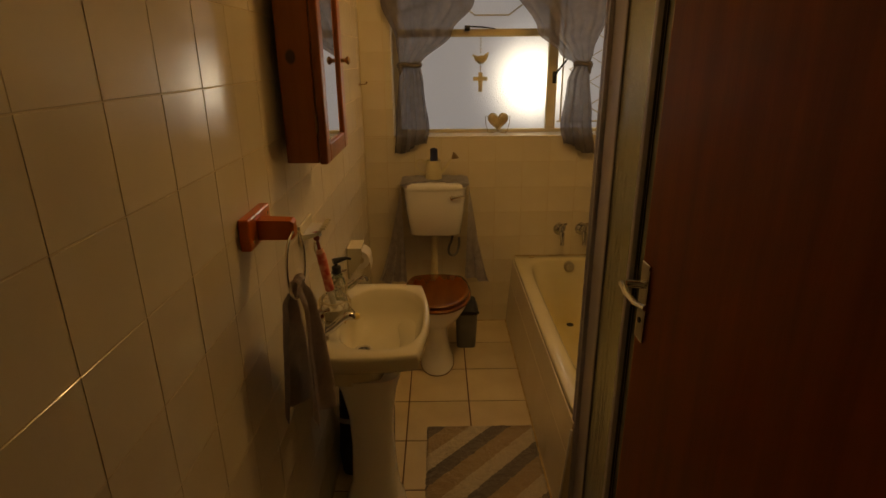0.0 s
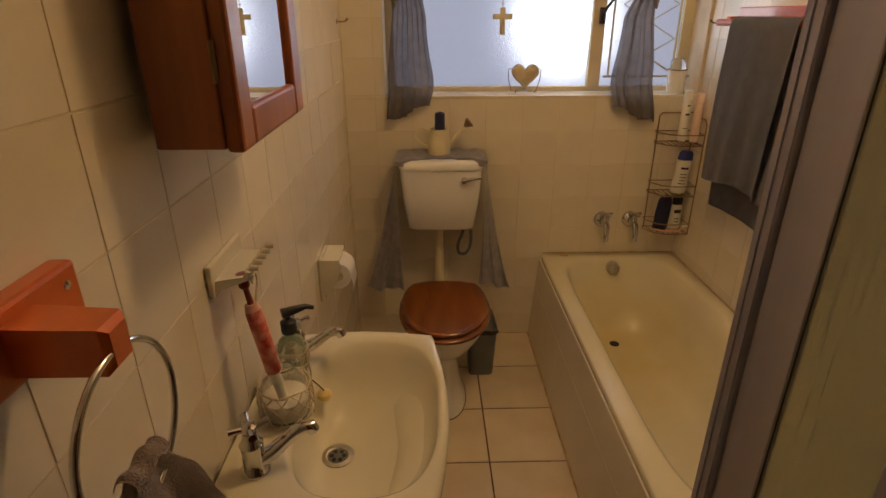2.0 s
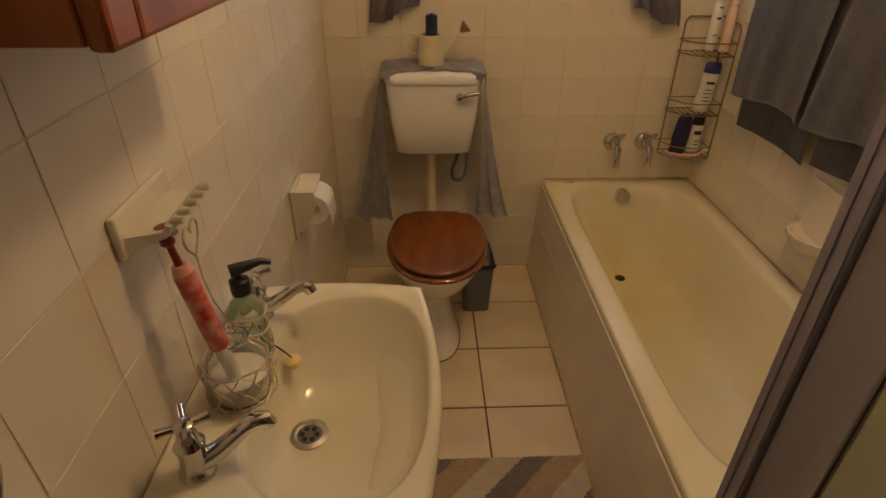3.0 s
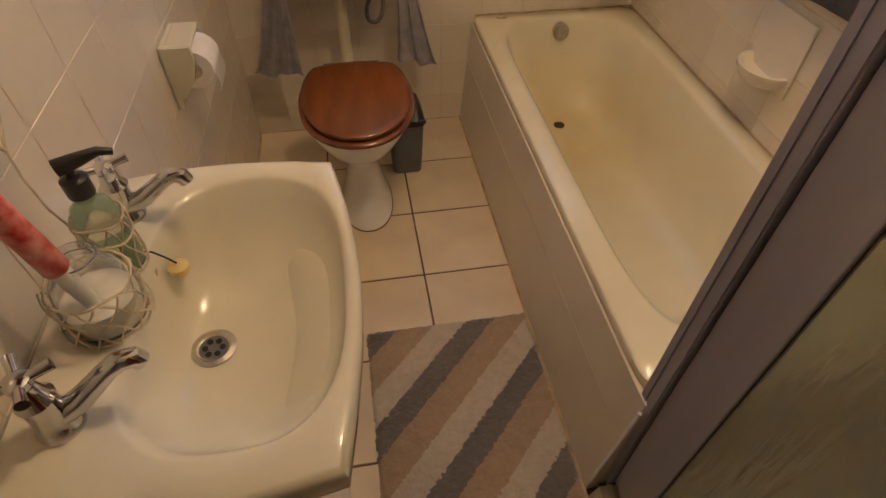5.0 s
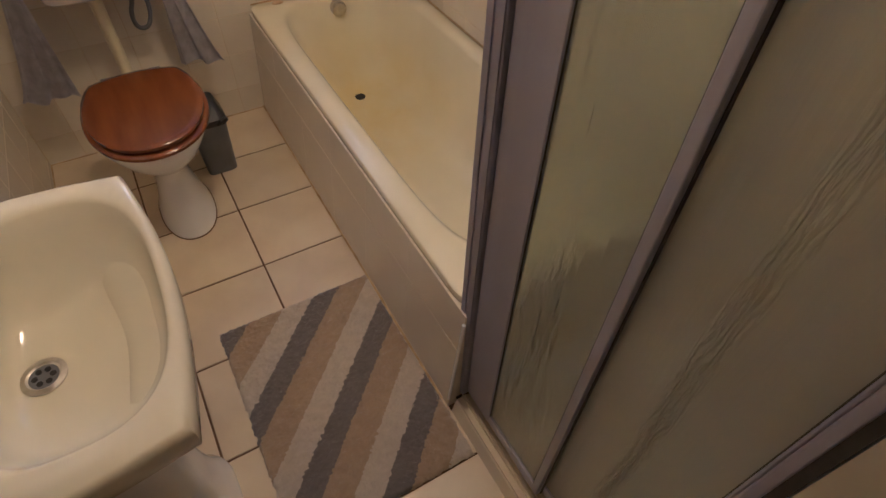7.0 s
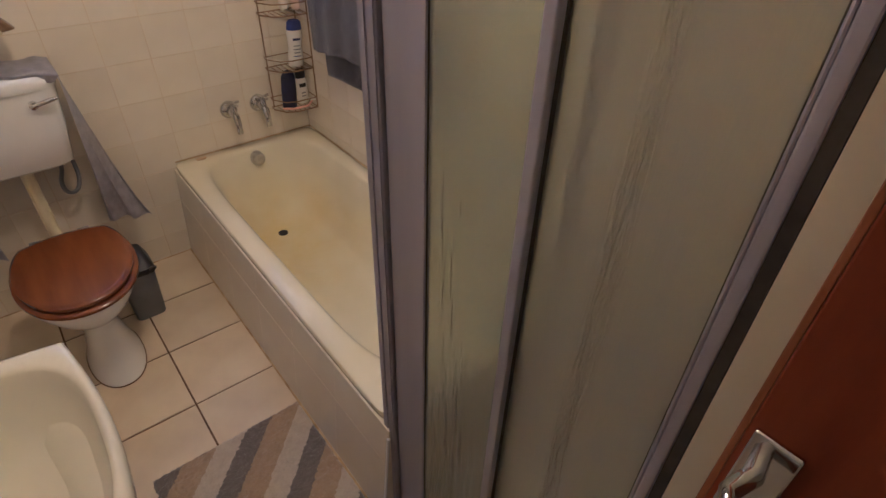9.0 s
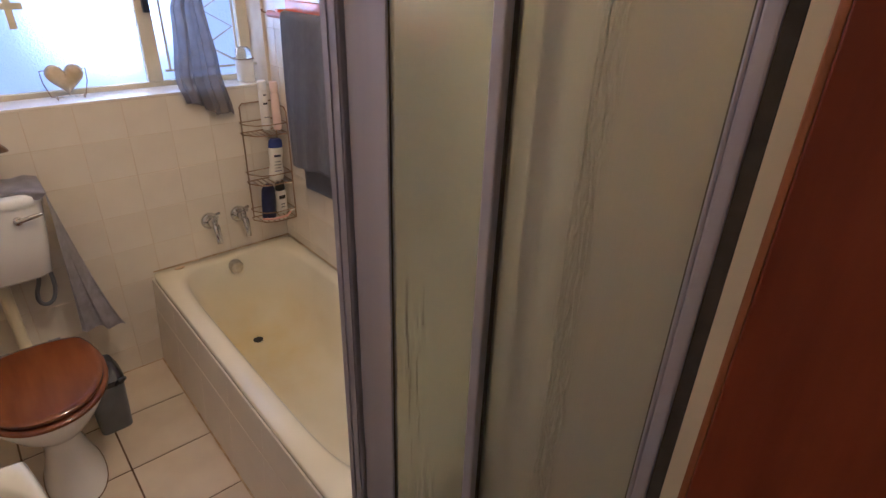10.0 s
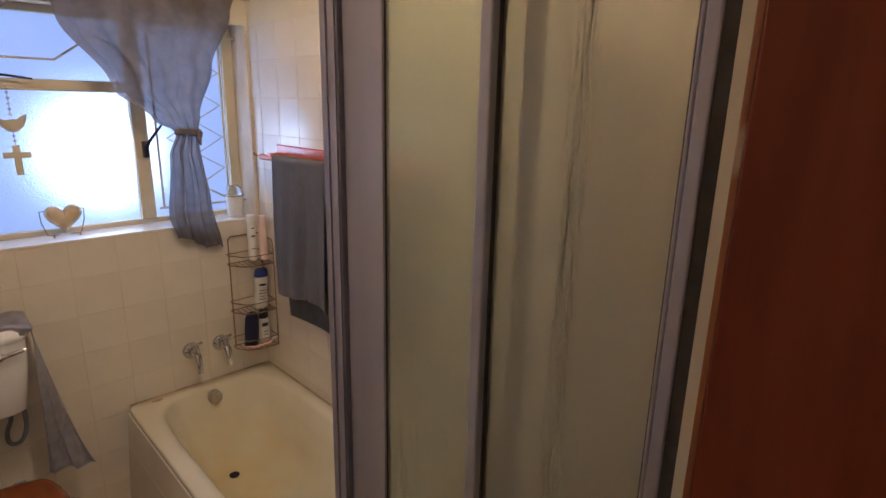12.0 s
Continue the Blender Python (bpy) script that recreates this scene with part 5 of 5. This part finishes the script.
def make_paper_holder():
    y0, y1, z0, z1 = 2.235, 2.372, 0.60, 0.768
    t = thing("paper_holder", (0.0, 2.3, z0), "cream ceramic toilet paper holder on the tiles", "toilet paper holder")
    b = bmesh.new()
    box(b, 0.001, 0.016, y0, y1, z0, z1, bevel=0.006)
    part("back_plate", b, M_BASIN, t, "", False)
    for y in (y0, y1 - 0.012):
        b = bmesh.new()
        pr = [(0.014, z0 + 0.03), (0.014, z1 - 0.003), (0.072, z1 - 0.003), (0.076, z1 - 0.04), (0.06, z0 + 0.075), (0.03, z0 + 0.035)]
        loft(b, [[(x, y, z) for x, z in pr], [(x, y + 0.012, z) for x, z in pr]])
        part("cheek", b, M_BASIN, t, "", False)
    part("hood", slab(0.014, 0.074, y0 + 0.012, y1 - 0.012, z1 - 0.014, z1 - 0.002, bevel=0.003), M_BASIN, t, "", False)
    b = bmesh.new()
    c = (0.062, y0 + 0.014, z0 + 0.095)
    n = 32
    ring = lambda r, y: [(c[0] + r * math.cos(2 * math.pi * q / n), y, c[2] + r * math.sin(2 * math.pi * q / n)) for q in range(n)]
    loft(b, [ring(0.020, y1 - 0.016), ring(0.047, y1 - 0.016), ring(0.047, y0 + 0.014), ring(0.020, y0 + 0.014), ring(0.020, y1 - 0.016)], False, False)
    r = thing("toilet_roll", c, "white toilet paper roll in the ceramic holder", "toilet paper")
    part("paper", b, M_PAPER, r)
    b = bmesh.new()
    loft(b, [ring(0.0195, y1 - 0.018), ring(0.0195, y0 + 0.016)], True, True)
    part("core", b, M_TWINE, r, "brown card core")
    b = bmesh.new()
    sheet(b, lambda u, v: (c[0] + 0.0475 + 0.004 * math.sin(v * 4), lerp(y0 + 0.018, y1 - 0.018, u), c[2] - 0.062 * (1 - v)), 6, 10, 0.001)
    part("loose_sheet", b, M_PAPER, r)


make_paper_holder()


# ---- things on the basin ----
def net(bm, c, r, z0, z1, n, rows, tw, lean=0.0):
    """Twine netting round an upright body."""
    for s in (-1, 1):
        for k in range(n):
            pts = []
            for j in range(rows * 3 + 1):
                q = j / (rows * 3)
                a = 2 * math.pi * k / n + s * q * 1.1 + 0.05 * math.sin(9 * q + k)
                rr = r * (1.02 + 0.05 * math.sin(q * 7 + k))
                pts.append((c[0] + rr * math.cos(a), c[1] + rr * math.sin(a), lerp(z0, z1, q)))
            tube(bm, pts, tw, 5)


def make_basin_jars():
    z = 0.7555
    c = (0.085, 1.425, z)
    t = thing("brush_jar", c, "round clear glass jar with white beads, in twine netting", "jar")
    b = bmesh.new()
    turned(b, c, [(0.034, 0), (0.045, 0.006), (0.049, 0.03), (0.049, 0.052), (0.041, 0.080), (0.028, 0.094), (0.024, 0.104), (0.028, 0.112), (0.025, 0.113), (0.021, 0.104), (0.025, 0.093), (0.038, 0.079), (0.046, 0.052), (0.046, 0.03), (0.042, 0.008), (0.01, 0.005)], 32)
    part("jar", b, M_JAR, t, "clear glass").visible_shadow = False
    b = bmesh.new()
    turned(b, c, [(0.030, 0.006), (0.041, 0.009), (0.0452, 0.03), (0.0452, 0.046), (0.030, 0.050), (0.008, 0.047)], 28)
    part("filling", b, M_FILL, t, "white filling")
    b = bmesh.new()
    net(b, c, 0.0515, z + 0.003, z + 0.074, 11, 4, 0.0013)
    for zz, rr in ((0.004, 0.049), (0.072, 0.050)):
        tube(b, [(c[0] + rr * math.cos(a), c[1] + rr * math.sin(a), z + zz + 0.002 * math.sin(5 * a)) for a in [2 * math.pi * k / 28 for k in range(28)]], 0.0018, 6, True)
    part("twine_net", b, M_TWINE, t, "natural twine netting")
    # the tube of toothpaste leaning in the jar
    p0, p1 = Vector((0.078, 1.395, 0.865)), Vector((0.052, 1.392, 1.02))
    d = (p1 - p0).normalized()
    u = thing("toothpaste_tube", p0, "red printed tube leaning in the jar", "tube")
    b = bmesh.new()
    tube(b, [p0, p0 + d * 0.004, p0 + d * 0.125, p0 + d * 0.130], [0.013, 0.0155, 0.0155, 0.012], 16)
    part("tube_body", b, M_RED, u)
    b = bmesh.new()
    tube(b, [p0 - d * 0.085, p0 - d * 0.01, p0], [0.009, 0.011, 0.012], 14)
    part("foot", b, M_PLASTW, u)
    b = bmesh.new()
    tube(b, [p0 + d * 0.130, p0 + d * 0.142], [0.0145, 0.011], 14)
    part("band", b, M_PINK, u, "pink band")
    b = bmesh.new()
    tube(b, [p0 + d * 0.140, p0 + d * 0.170, p0 + d * 0.176, p0 + d * 0.200], [0.006, 0.005, 0.010, 0.009], 12)
    part("brush_head", b, M_DRED, u)
    e = Vector((0.02, 0.012, 0.008)).normalized()
    b = bmesh.new()
    tube(b, [p0 + d * 0.188, p0 + d * 0.188 + e * 0.018], [0.008, 0.008], 12)
    part("bristles", b, M_BRISTLE, u, "white and blue bristles")
    # pump bottle with green soap
    q = (0.080, 1.505, z)
    t2 = thing("soap_pump", q, "clear pump bottle of green soap in twine netting", "soap dispenser")
    b = bmesh.new()
    turned(b, q, [(0.024, 0), (0.029, 0.004), (0.029, 0.090), (0.024, 0.110), (0.013, 0.120), (0.013, 0.130), (0.010, 0.130)], 26)
    part("bottle", b, M_CLEARP, t2, "clear plastic").visible_shadow = False
    b = bmesh.new()
    turned(b, q, [(0.020, 0.003), (0.026, 0.006), (0.026, 0.048), (0.020, 0.049)], 24)
    part("soap", b, M_GREEN, t2, "green liquid soap")
    b = bmesh.new()
    turned(b, (q[0], q[1], z + 0.128), [(0.016, 0), (0.0165, 0.002), (0.0165, 0.024), (0.012, 0.027), (0.006, 0.029), (0.006, 0.040)], 20)
    tube(b, [(q[0] - 0.010, q[1] - 0.006, z + 0.172), (q[0] + 0.010, q[1] + 0.004, z + 0.174), (q[0] + 0.036, q[1] + 0.014, z + 0.178), (q[0] + 0.050, q[1] + 0.020, z + 0.172)], [0.011, 0.0095, 0.006, 0.0045], 12)
    part("pump_head", b, M_BLACK, t2, "black pump head")
    b = bmesh.new()
    net(b, q, 0.032, z + 0.003, z + 0.092, 9, 4, 0.0013)
    for zz in (0.004, 0.060, 0.090):
        tube(b, [(q[0] + 0.033 * math.cos(a), q[1] + 0.033 * math.sin(a), z + zz + 0.003 * math.sin(3 * a)) for a in [2 * math.pi * k / 24 for k in range(24)]], 0.0018, 6, True)
    part("twine_net", b, M_TWINE, t2, "natural twine netting")
    # the twine's long loop ends in a heart on the wall
    h = thing("twine_heart", (0.02, 1.5, 0.83), "striped twine loop ending in a small heart", "ornament")
    b = bmesh.new()
    tube(b, [(0.06, 1.49, 0.84), (0.04, 1.50, 0.87), (0.022, 1.52, 0.905), (0.014, 1.535, 0.935)], 0.0016, 6)
    part("cord", b, M_TWINE, h)
    b = bmesh.new()
    pts = []
    for k in range(32):
        a = 2 * math.pi * k / 32
        pts.append((0.014, 1.535 + 0.030 * math.sin(a) ** 3, 0.968 + 0.036 * (13 * math.cos(a) - 5 * math.cos(2 * a) - 2 * math.cos(3 * a) - math.cos(4 * a)) / 17))
    tube(b, pts, 0.0024, 6, True)
    part("heart_loop", b, M_TWINE, h)
    # plug on its chain
    g = thing("basin_plug", (0.13, 1.50, 0.74), "small yellow rubber plug on a chain in the basin", "plug")
    b = bmesh.new()
    turned(b, (0.142, 1.525, 0.700), [(0.014, 0), (0.017, 0.004), (0.016, 0.014), (0.009, 0.018)], 18)
    part("stopper", b, M_YELLOW, g)
    b = bmesh.new()
    tube(b, [(0.142, 1.525, 0.72), (0.132, 1.524, 0.735), (0.118, 1.522, 0.752), (0.100, 1.52, 0.759), (0.085, 1.545, 0.758)], 0.0016, 6)
    part("chain", b, M_BLACK, g)


M_JAR = surf("jar_clear_glass", (0.93, 0.93, 0.88), (0.97, 0.97, 0.94), 14, 0.04, trans=0.92)
M_FILL = surf("white_filling", (0.74, 0.70, 0.60), (0.84, 0.81, 0.74), 60, 0.5, bump=0.4, bscale=160)
M_DRED = surf("dark_red_plastic", (0.20, 0.03, 0.02), (0.26, 0.045, 0.03), 9, 0.35)
M_BRISTLE = surf("bristle", (0.55, 0.62, 0.70), (0.80, 0.82, 0.80), 60, 0.8, bump=0.5)
make_basin_jars()


# ---- floor things ----
def make_bin():
    t = thing("waste_bin", (0.6, 2.77, 0), "small grey plastic waste bin behind the toilet", "waste bin")
    b = bmesh.new()
    loft(b, [sup(0.595, 2.775, 0.055, 0.062, 0.0, 7, 40), sup(0.595, 2.775, 0.058, 0.065, 0.006, 7, 40), sup(0.597, 2.775, 0.068, 0.078, 0.225, 7, 40), sup(0.597, 2.775, 0.065, 0.075, 0.225, 7, 40), sup(0.596, 2.775, 0.05, 0.06, 0.02, 7, 40)])
    part("bucket", b, M_BIN, t)
    b = bmesh.new()
    loft(b, [sup(0.597, 2.775, 0.071, 0.081, 0.218, 7, 40), sup(0.597, 2.775, 0.073, 0.083, 0.228, 7, 40), sup(0.597, 2.775, 0.070, 0.080, 0.240, 6, 40), sup(0.597, 2.80, 0.055, 0.05, 0.275, 4, 40), sup(0.597, 2.81, 0.03, 0.03, 0.285, 3, 40)])
    part("lid", b, M_BLACK, t, "black lid")
    b = bmesh.new()
    tube(b, [(0.63, 2.698, 0.222), (0.645, 2.69, 0.236), (0.66, 2.695, 0.238), (0.665, 2.71, 0.228)], 0.009, 10)
    part("clip", b, M_BLACK, t)


make_bin()


def make_bag():
    t = thing("dark_bag", (0.13, 1.7, 0), "dark navy fabric bag on the floor behind the pedestal", "bag")
    b = bmesh.new()
    rings = []
    for k, z in ((0.90, 0.0), (1.0, 0.012), (1.03, 0.10), (1.0, 0.22), (0.96, 0.33), (0.90, 0.40), (0.5, 0.43)):
        rings.append([(0.122 + (x - 0.122) * k + 0.004 * math.sin(9 * y + 20 * z), 1.715 + (y - 1.715) * k + 0.005 * math.sin(12 * x + 15 * z), zz) for x, y, zz in sup(0.122, 1.715, 0.112, 0.125, z, 5, 48)])
    loft(b, rings)
    part("bag_body", b, M_NAVYF, t, "", True, 60)
    b = bmesh.new()
    loft(b, [[(0.122 + (x - 0.122) * 1.03, 1.715 + (y - 1.715) * 1.03, z) for x, y, z in sup(0.122, 1.715, 0.113, 0.126, zz, 5, 48)] for zz in (0.28, 0.305)], False, False)
    part("band", b, M_CLOTH, t, "pale grey band")


M_NAVYF = surf("navy_fabric", (0.012, 0.014, 0.022), (0.022, 0.024, 0.036), 30, 0.9, bump=0.6, bscale=300)
make_bag()


def rug_material():
    m = surf("rug_pile", (0.5, 0.5, 0.5), (0.5, 0.5, 0.5), 30, 0.95, bump=1.0, bscale=260, sheen=0.5)
    nt = m.node_tree
    bs = nt.nodes["Principled BSDF"]
    co = nt.nodes.new("ShaderNodeTexCoord")
    sep = nt.nodes.new("ShaderNodeSeparateXYZ")
    nt.links.new(co.outputs["Object"], sep.inputs[0])

    def op(kind, a, b):
        n = nt.nodes.new("ShaderNodeMath")
        n.operation = kind
        for i, v in enumerate((a, b)):
            if isinstance(v, (int, float)):
                n.inputs[i].default_value = v
            else:
                nt.links.new(v, n.inputs[i])
        return n.outputs[0]

    ns = nt.nodes.new("ShaderNodeTexNoise")
    ns.inputs["Scale"].default_value = 110
    nt.links.new(co.outputs["Object"], ns.inputs["Vector"])
    s = op("SUBTRACT", sep.outputs["Y"], sep.outputs["X"])
    s = op("ADD", s, op("MULTIPLY", op("SUBTRACT", ns.outputs["Fac"], 0.5), 0.030))
    f = op("FRACT", op("DIVIDE", op("SUBTRACT", s, 0.212), 0.311), 0.0)
    ramp = nt.nodes.new("ShaderNodeValToRGB")
    ramp.color_ramp.interpolation = "CONSTANT"
    e = ramp.color_ramp.elements
    e[0].position, e[0].color = 0.0, (0.165, 0.145, 0.135, 1)
    e[1].position, e[1].color = 0.30, (0.56, 0.49, 0.40, 1)
    k = e.new(0.63)
    k.color = (0.40, 0.295, 0.19, 1)
    nt.links.new(f, ramp.inputs[0])
    n2 = nt.nodes.new("ShaderNodeTexNoise")
    n2.inputs["Scale"].default_value = 45
    n2.inputs["Detail"].default_value = 6
    nt.links.new(co.outputs["Object"], n2.inputs["Vector"])
    mr = nt.nodes.new("ShaderNodeMapRange")
    mr.inputs["To Min"].default_value, mr.inputs["To Max"].default_value = 0.78, 1.18
    nt.links.new(n2.outputs["Fac"], mr.inputs["Value"])
    hs2 = nt.nodes.new("ShaderNodeHueSaturation")
    nt.links.new(ramp.outputs[0], hs2.inputs["Color"])
    nt.links.new(mr.outputs[0], hs2.inputs["Value"])
    nt.links.new(hs2.outputs[0], bs.inputs["Base Color"])
    return m


def make_rug():
    x0, x1, y0, y1 = 0.366, 0.878, 1.205, 1.928
    nx, ny = 110, 165
    bm = bmesh.new()
    rnd = random.Random(11)
    vv = []
    for j in range(ny + 1):
        row = []
        for i in range(nx + 1):
            u, v = i / nx, j / ny
            e = min(u * (x1 - x0), (1 - u) * (x1 - x0), v * (y1 - y0), (1 - v) * (y1 - y0))
            w = noise.noise(Vector((u * 30, v * 44, 3))) * 0.006
            rim = min(1.0, e / 0.012)
            z = 0.001 + 0.012 * rim ** 0.5 + (rnd.random() - 0.5) * 0.006 * rim + noise.noise(Vector((u * 16, v * 22, 8))) * 0.003 * rim
            k = 1 - rim
            row.append(bm.verts.new((lerp(x0, x1, u) + w * k + (rnd.random() - 0.5) * 0.003, lerp(y0, y1, v) + noise.noise(Vector((u * 34, v * 40, 9))) * 0.007 * k + (rnd.random() - 0.5) * 0.003, z)))
        vv.append(row)
    for j in range(ny):
        for i in range(nx):
            bm.faces.new((vv[j][i], vv[j][i + 1], vv[j + 1][i + 1], vv[j + 1][i]))
    t = thing("bath_rug", (0.62, 1.6, 0), "shaggy bath rug with diagonal grey, tan and cream stripes", "rug")
    part("rug_mat", bm, rug_material(), t, "", True, 180)


make_rug()


# ---- tiles, last ----
TU, TV = 0.168, 0.162   # wall tiles with their joints


def tile_mesh(name, w, h, d, bev, mat):
    bm = bmesh.new()
    v = [bm.verts.new(p) for p in ((-w, -h, 0), (w, -h, 0), (w, h, 0), (-w, h, 0), (-w, -h, d - bev), (w, -h, d - bev), (w, h, d - bev), (-w, h, d - bev),
                                   (-w + bev, -h + bev, d), (w - bev, -h + bev, d), (w - bev, h - bev, d), (-w + bev, h - bev, d))]
    for a in (0, 4):
        for i in range(4):
            j = (i + 1) % 4
            bm.faces.new((v[a + i], v[a + j], v[a + 4 + j], v[a + 4 + i]))
    bm.faces.new(v[8:])
    return link_mesh(name, bm, mat, False)


WALL_TILE = tile_mesh("wall_tile", TU / 2 - 0.0012, TV / 2 - 0.0012, 0.0070, 0.0006, M_TILE)
rng = random.Random(5)


def lay(parent, mesh, turn, u0, u1, v0, v1, place, pitch, uo, vo, gap, thick, name="tile"):
    """Tiles over u0..u1 by v0..v1 on a grid of that pitch through (uo, vo); cut ones are made to size."""
    cuts = {}
    pu, pv = pitch
    i = math.floor((u0 - uo) / pu)
    while uo + i * pu < u1 - 0.004:
        a, b = max(u0, uo + i * pu), min(u1, uo + (i + 1) * pu)
        j = math.floor((v0 - vo) / pv)
        while vo + j * pv < v1 - 0.004:
            c, d = max(v0, vo + j * pv), min(v1, vo + (j + 1) * pv)
            if b - a > 0.008 and d - c > 0.008:
                key = (round(b - a, 3), round(d - c, 3))
                if abs(b - a - pu) < 1e-4 and abs(d - c - pv) < 1e-4:
                    me = mesh
                else:
                    if key not in cuts:
                        cuts[key] = tile_mesh(name, (b - a) / 2 - gap / 2, (d - c) / 2 - gap / 2, thick, 0.0006, mesh.materials[0])
                    me = cuts[key]
                ob = new(name, me)
                wob = pose(0, 0, rng.uniform(-0.0005, 0.0003), rng.uniform(-0.13, 0.13), rng.uniform(-0.13, 0.13), rng.uniform(-0.08, 0.08))
                ob.parent = parent
                ob.matrix_basis = Matrix.Translation(place((a + b) / 2, (c + d) / 2)) @ turn @ wob
            j += 1
        i += 1


T_LEFT = pose(0, 0, 0, 90, 0, 90)
T_BACK = pose(0, 0, 0, 90, 0, 0)
T_RIGHT = pose(0, 0, 0, 90, 0, -90)
TILE_TOP = 2.13
lay(wall_left, WALL_TILE, T_LEFT, 0.0, BACK, 0.0, TILE_TOP, lambda u, v: Vector((LEFT - 0.006, u, v)), (TU, TV), 1.125, 1.168, 0.0024, 0.0070)
lay(wall_back, WALL_TILE, T_BACK, LEFT + 0.002, RIGHT, 0.0, SILL - 0.012, lambda u, v: Vector((u, BACK + 0.006, v)), (TU, TV), 0.454, 0.444, 0.0024, 0.0070)
lay(wall_back, WALL_TILE, T_BACK, LEFT + 0.002, WL, SILL - 0.012, TILE_TOP, lambda u, v: Vector((u, BACK + 0.006, v)), (TU, TV), 0.454, 0.444, 0.0024, 0.0070)
lay(wall_right, WALL_TILE, T_RIGHT, 1.36, BACK, 0.40, TILE_TOP, lambda u, v: Vector((RIGHT + 0.006, u, v)), (TU, TV), 0.98, 1.168, 0.0024, 0.0070)
FT = 0.313
FLOOR_TILE = tile_mesh("floor_tile", FT / 2 - 0.0034, FT / 2 - 0.0034, 0.0045, 0.0015, M_FTILE)
lay(floor, FLOOR_TILE, pose(0, 0, 0), LEFT, 0.89, -0.1, BACK, lambda u, v: Vector((u, v, -0.0045)), (FT, FT), 0.581 - FT, 2.457, 0.0068, 0.0045)
